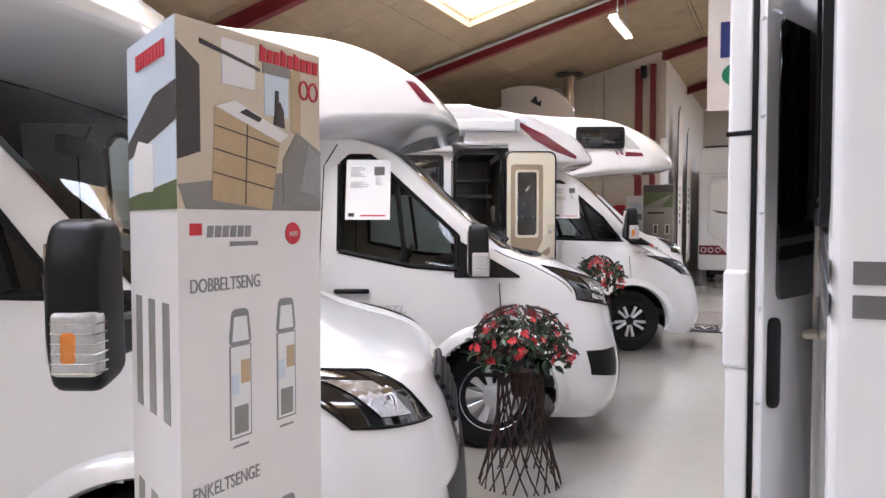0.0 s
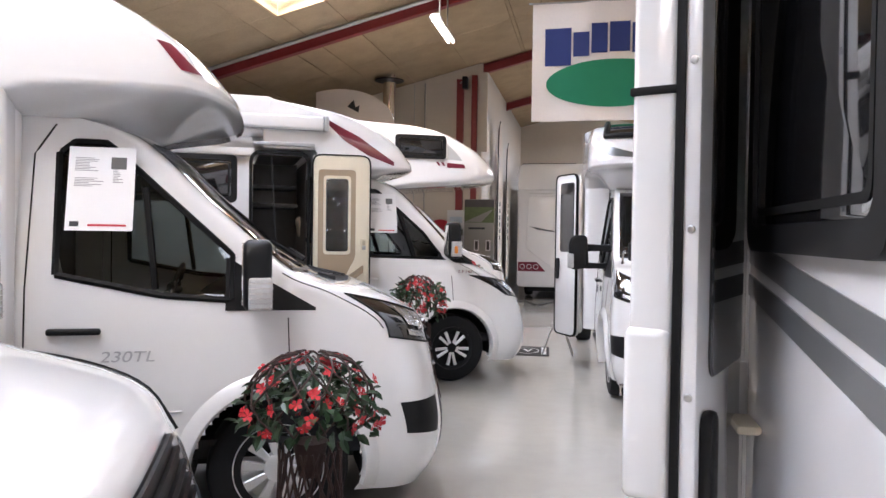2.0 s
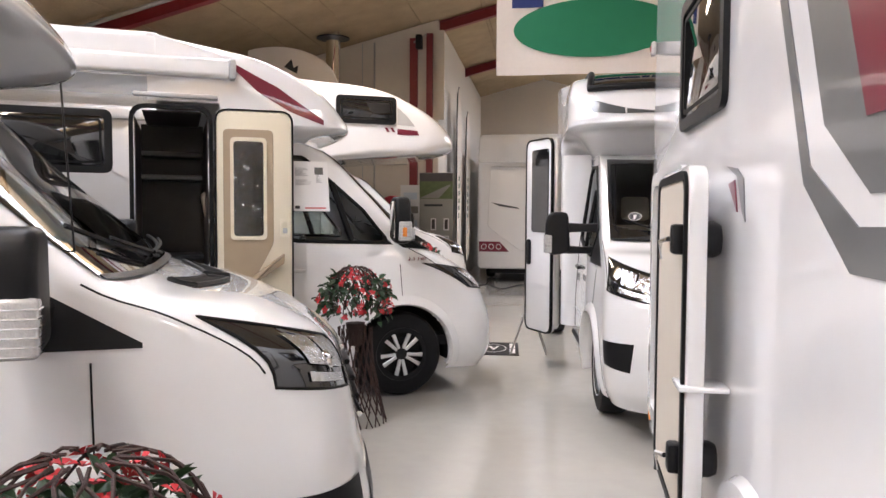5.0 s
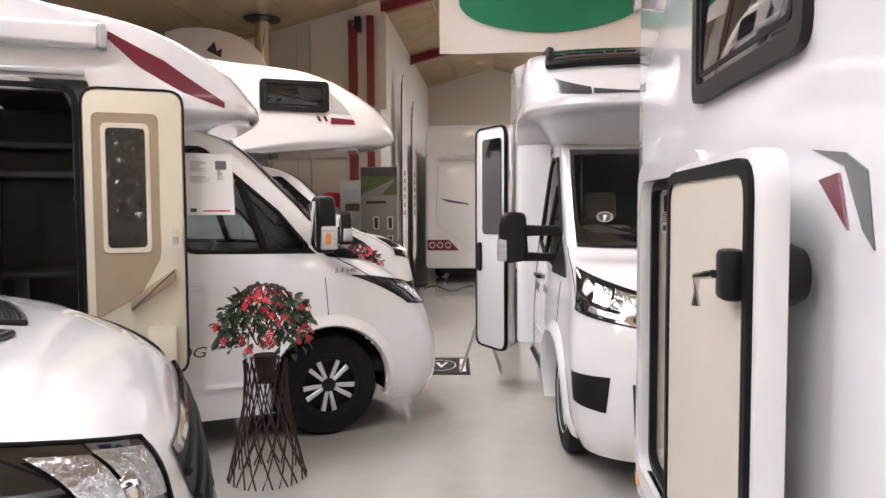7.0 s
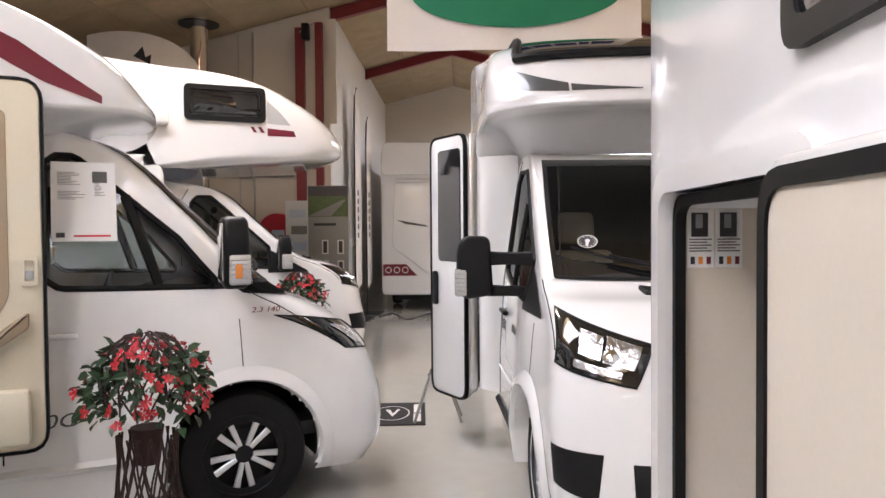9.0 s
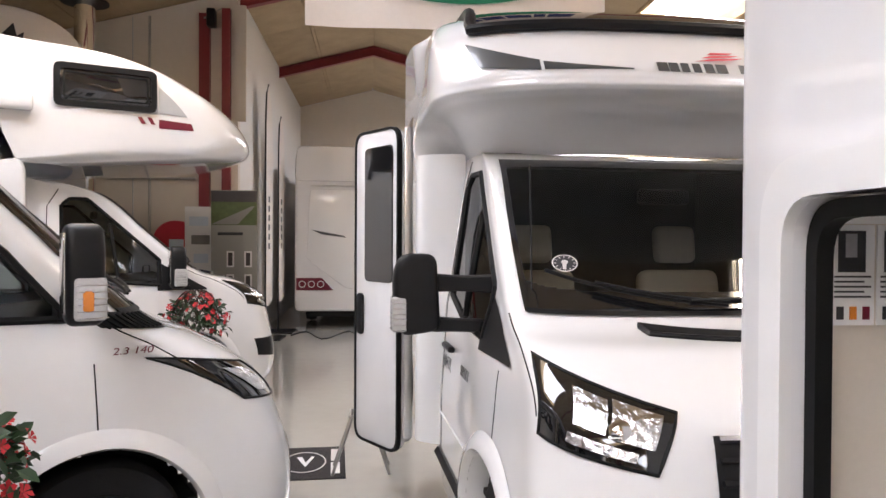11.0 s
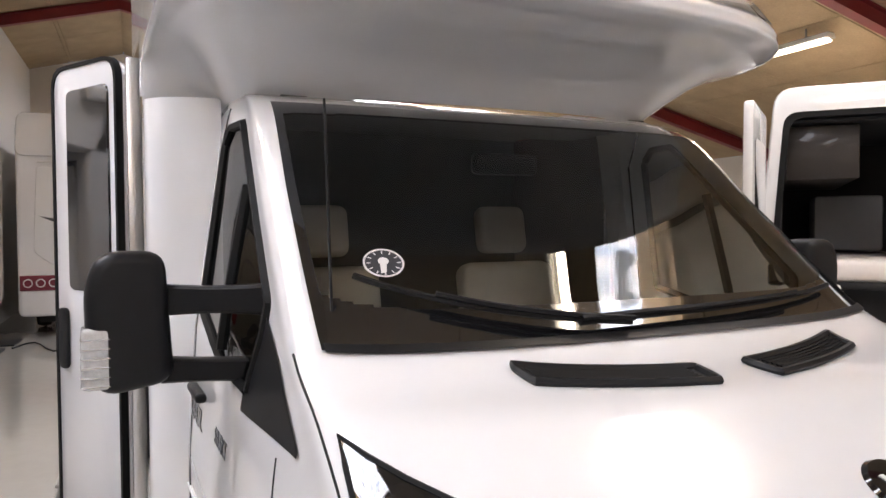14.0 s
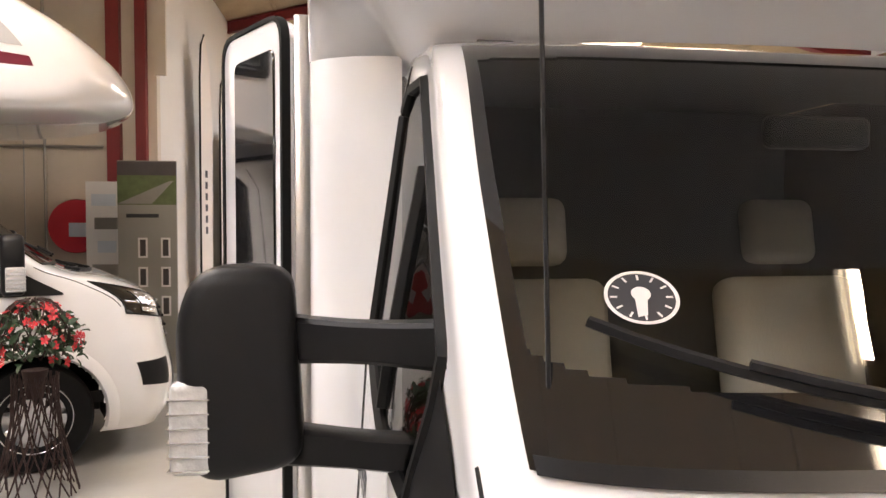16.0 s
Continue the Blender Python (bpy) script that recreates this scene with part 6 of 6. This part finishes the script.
for v, w in ((-2.97, 0.15), (-2.66, 0.12)):
    setting("trim_post", box(v - w / 2, v + w / 2, BU - 0.10, BU - 0.002, 0, roof_z(v) - 0.25), RED_STEEL, "dark red painted steel post on a wall", "post")
setting("trim_cover", box(-2.52, -2.38, BU - 0.06, BU - 0.004, 3.4, 5.1), WALL, "wooden cover board at a wall corner", "trim")
for v in (-4.0, -5.2, -6.4):
    setting("trim_joint", box(v - 0.006, v + 0.006, BU - 0.012, BU - 0.001, 0, roof_z(v) - 0.05), LIGHT_STRIPE, "thin grey panel joint on a wall", "trim")
fitting("conduit", "grey steel conduit with bracket on a wall", "pipe", ("vertical_pipe", tube([(-3.75, BU - 0.05, 0.0), (-3.75, BU - 0.05, 4.9)], 0.018, 8), GALV), ("cross_pipe", tube([(-5.2, BU - 0.05, 2.55), (-3.1, BU - 0.05, 2.55)], 0.018, 8), GALV))
fitting("wall_speaker", "small black speaker hung on a red post", "speaker", ("case", box(-2.9, -2.78, BU - 0.30, BU - 0.14, 4.72, 4.98, 0.02), BLACK), ("bracket", tube([(-2.95, BU - 0.2, 4.85), (-2.7, BU - 0.2, 5.0)], 0.012, 6), GALV))
fitting("hose_reel", "red fire hose reel on a cream wall", "hose reel", ("drum", moved(revolve([(0.05, -0.08), (0.30, -0.09), (0.31, -0.07), (0.28, -0.05), (0.28, 0.05), (0.31, 0.07), (0.30, 0.09), (0.05, 0.08)], 36), Matrix.Translation((-3.35, BU - 0.16, 1.62))), RED_TXT), ("label_plate", box(-3.42, -3.22, BU - 0.262, BU - 0.256, 1.50, 1.66), P_SKY), ("bracket", box(-3.42, -3.28, BU - 0.06, BU - 0.004, 1.4, 1.8), BLACK))
fitting("flue", "shiny steel chimney flue with ceiling collar", "chimney", ("pipe", moved(revolve([(0.13, 2.2), (0.13, roof_z(-4.3) + 0.03)], 28, "z"), Matrix.Translation((-4.3, 15.9, 0))), CHROME), ("collar", moved(revolve([(0.13, 0), (0.30, 0.0), (0.30, 0.02), (0.13, 0.02)], 28, "z"), Matrix.Translation((-4.3, 15.9, roof_z(-4.3) - 0.10))), BLACK), ("stove", moved(revolve([(0.0, 0.0), (0.25, 0.0), (0.25, 2.2), (0.0, 2.2)], 28, "z"), Matrix.Translation((-4.3, 15.9, 0))), BLACK))
sail = thing("arched_sign", Matrix.Translation(hall(15.0, -4.75, 0.0)) @ pose(0, 0, 0, 0, 0, HALL_TURN), "cream arched display flag on a stand", "flag")
arc = [(-0.8, 0.02)] + [(-0.8 + 1.6 * k / 16, 3.72 + 0.72 * math.sqrt(max(0, 1 - ((-0.8 + 1.6 * k / 16 + 0.35) / 1.16) ** 2))) for k in range(17)] + [(0.8, 0.02)]
part("flag_cloth", prism(arc, -0.01, 0.01), CLOTH, sail, smooth=0)
part("flag_print", prism([(-0.15, 4.09), (-0.02, 4.22), (0.02, 4.07), (0.10, 4.11), (0.08, 3.97)], -0.014, -0.010), INK, sail, smooth=0)
part("foot", box(-0.85, 0.85, -0.25, 0.25, 0.0, 0.02), BLACK, sail)

# boards leaning before the wall corner
b_in = thing("poster_board", Matrix.Translation(hall(16.15, -2.42, 0)) @ pose(0, 0, 0, 0, 0, HALL_TURN), "grey upright poster board with road photo", "poster board", "poster boards")
P_BOARD = mat("grey_poster", (0.30, 0.29, 0.26), 0.5, var=0.03)
part("board", box(-0.31, 0.31, 0, 0.03, 0.0, 2.34), P_BOARD, b_in, smooth=0)
part("photo", box(-0.31, 0.31, -0.003, 0, 1.86, 2.33), P_GREEN, b_in, smooth=0)
part("photo_road", prism([(-0.31, 1.87), (0.05, 1.87), (0.28, 2.12), (0.24, 2.12)], -0.006, -0.003), P_GREY, b_in, smooth=0)
part("photo_sky", box(-0.31, 0.31, -0.005, -0.003, 2.18, 2.33), P_DARK, b_in, smooth=0)
for i in range(2):
    for j in range(3):
        part("plan_print", box(-0.1 + 0.24 * i, 0.0 + 0.24 * i, -0.003, 0, 1.28 - 0.32 * j, 1.50 - 0.32 * j), CARD, b_in, smooth=0)
        part("plan_print", box(-0.08 + 0.24 * i, -0.02 + 0.24 * i, -0.005, -0.003, 1.30 - 0.32 * j, 1.48 - 0.32 * j), P_DARK, b_in, smooth=0)
part("title_bar", box(-0.22, 0.12, -0.003, 0, 1.72, 1.76), INK, b_in, smooth=0)
b_in = thing("poster_board", Matrix.Translation(hall(16.35, -2.93, 0)) @ pose(0, 0, 0, 0, 0, HALL_TURN), "pale upright poster board with small drawings", "poster board", "poster boards")
part("board", box(-0.20, 0.22, 0, 0.03, 0.0, 2.12), PAPER, b_in, smooth=0)
for k in range(7):
    part("drawing", box(-0.14 + 0.03 * (k % 3), 0.12 + 0.02 * (k % 2), -0.003, 0, 1.85 - 0.26 * k, 1.98 - 0.26 * k), P_GREY if k % 2 else P_SKY, b_in, smooth=0)
# feather flags beside the inner wall
for k, (u, v, h) in enumerate(((19.2, -2.2, 3.9), (18.3, -2.3, 4.3))):
    ff = thing("feather_flag", Matrix.Translation(hall(u, v, 0)) @ pose(0, 0, 0, 0, 0, HALL_TURN + 87), "tall white feather flag on a dark pole", "flag", "feather flags")
    pole = [(0, 0, 0.02), (0, 0, h * 0.55), (0.01, 0, h * 0.85), (0.08, 0, h * 0.96), (0.25, 0, h)]
    part("pole", tube(pole, 0.014, 7), BLACK, ff)
    part("cloth", prism([(0.02, 0.5), (0.62, 0.6), (0.66, h * 0.7), (0.55, h * 0.9), (0.27, h - 0.01), (0.09, h * 0.955), (0.02, h * 0.84)], -0.004, 0.004), CLOTH, ff, smooth=0)
    for q in range(6):
        part("flag_print", box(0.24, 0.36, -0.006, -0.004, 1.5 + 0.16 * q, 1.60 + 0.16 * q), INK, ff, smooth=0)
    part("foot", box(-0.3, 0.3, -0.3, 0.3, 0.0, 0.02), BLACK, ff)
pts = [hall(18.6 + 0.5 * math.sin(k * 0.9), -1.9 + 0.11 * k, 0.012) for k in range(14)]
cb = part("floor_cable", tube(pts, 0.012, 6), BLACK, None)
tagged(cb, "black cable lying loose on the floor", "cable")

# ---- fluorescent lamps on brackets ----
for u, v, z, turn in TUBES:
    fl = thing("tube_lamp", Matrix.Translation(hall(u, v, z)) @ pose(0, 0, 0, 0, 0, HALL_TURN), "fluorescent tube lamp on a steel bracket", "lamp", "tube lamps")
    part("housing", prism(rounded([(-0.09, 0.03), (-0.06, 0.10), (0.06, 0.10), (0.09, 0.03)], 0.02), -0.63, 0.63, 0.01, 1), WHITE, fl)
    for xx in (-0.035, 0.035):
        part("tube", moved(revolve([(0.0, -0.6), (0.016, -0.6), (0.016, 0.6), (0.0, 0.6)], 12), Matrix.Translation((xx, 0, 0.01))), TUBE, fl)
    part("bracket", tube([(0, 0.3, 0.1), (0.0, 0.3, max(0.14, roof_z(v) - z))], 0.012, 6), GALV, fl)
    part("bracket", tube([(0, -0.3, 0.1), (0.0, -0.3, max(0.14, roof_z(v) - z))], 0.012, 6), GALV, fl)
setting("trim_cable_tray", tube([(-7.0, 12.15, roof_z(-7.0) - 0.12), (-2.2, 12.15, roof_z(-2.2) - 0.12), (-1.2, 12.15, roof_z(-1.2) - 0.35), (4.0, 12.15, 5.0)], 0.03, 6), GALV, "grey cable pipe under the roof beam", "pipe")

# ---- white van with open rear doors ----
vw = thing("camper_van", place(8.31, 7.41, 18.6), "white camper van with open rear doors", "van")
shell = prism(rounded([(-1.02, 0.35), (1.02, 0.35), (1.03, 1.3), (0.92, 2.62), (-0.92, 2.62), (-1.03, 1.3)], 0.14), 0.0, 5.4, 0.04, 2, axis="x")
shell = carve(shell, prism(rounded([(-0.92, 0.55), (0.92, 0.55), (0.92, 1.4), (0.84, 2.42), (-0.84, 2.42), (-0.92, 1.4)], 0.10), -0.2, 2.2, axis="x"))
part("body", shell, WHITE, vw, "white painted van body")
part("opening_seal", frame_ring(rounded([(-0.94, 0.53), (0.94, 0.53), (0.94, 1.4), (0.86, 2.44), (-0.86, 2.44), (-0.94, 1.4)], 0.10), rounded([(-0.90, 0.57), (0.90, 0.57), (0.90, 1.4), (0.82, 2.40), (-0.82, 2.40), (-0.90, 1.4)], 0.10), -0.012, 0.03, "x"), RUBBER, vw)
part("bed_board", box(0.05, 1.9, -0.88, 0.88, 1.22, 1.27, 0.01), DARK, vw)
part("mattress", box(0.06, 1.9, -0.86, 0.86, 1.27, 1.42, 0.04, 3), CLOTH, vw, "pale mattress")
# thin dark sheets make the carved white inside dark by colour
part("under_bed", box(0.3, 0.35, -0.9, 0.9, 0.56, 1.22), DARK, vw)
part("dark_backing", box(1.95, 2.0, -0.9, 0.9, 0.56, 2.40), DARK, vw)
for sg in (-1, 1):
    part("wall_cabinet", box(0.15, 1.9, sg * 0.62 - 0.24, sg * 0.62 + 0.22, 1.98, 2.36, 0.02), WOOD_AND_SHADE, vw, "dark overhead cabinet")
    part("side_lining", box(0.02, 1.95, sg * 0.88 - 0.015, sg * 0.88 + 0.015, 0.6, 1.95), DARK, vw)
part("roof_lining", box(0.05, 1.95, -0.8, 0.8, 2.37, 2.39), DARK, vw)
part("fridge", box(1.2, 1.9, 0.1, 0.6, 1.45, 1.9, 0.03), CURTAIN, vw)
bl = part("brake_lamp", box(-0.035, 0.0, -0.20, 0.20, 2.50, 2.56, 0.012, 2), RED_LENS, vw, "red high brake lamp")
for sg in (-1, 1):
    d = part("rear_door", prism(rounded([(0, 0.5), (0.90, 0.5), (0.90, 1.4), (0.82, 2.42), (0, 2.42)], 0.06), -0.03, 0.03, 0.012, 2), WHITE, vw, "open white rear door")
    d.matrix_basis = Matrix.Translation((-0.02, sg * 1.0, 0)) @ pose(0, 0, 0, 0, 0, 180 + (-5 if sg > 0 else 40))
    part("door_window", prism(rect(0.15, 0.75, 1.45, 2.2, 0.08), -0.034, 0.034), GLOSS_BLACK, d)
    part("door_trim", prism(rect(0.08, 0.8, 0.6, 1.35, 0.08), -0.036, -0.028), DARK, d)
for xx in (1.0, 4.5):
    for sg in (-1, 1):
        w = part("tyre", revolve([(0.0, -0.1), (0.33, -0.11), (0.36, 0.0), (0.33, 0.11), (0.0, 0.1)], 28), TYRE, vw)
        w.location = (xx, sg * 0.93, 0.36)

# rear wheels under the living bodies
for root in (v0, v1, v2, v3, S):
    for sg in (-1, 1):
        make_wheel(root, -5.0, sg * 1.03, sg, "steel")
make_wheel(M, -2.85, 0.92, 1, "steel")
make_wheel(M, -0.5, -0.6, -1, "steel")
make_wheel(M, -0.5, 0.6, 1, "steel")
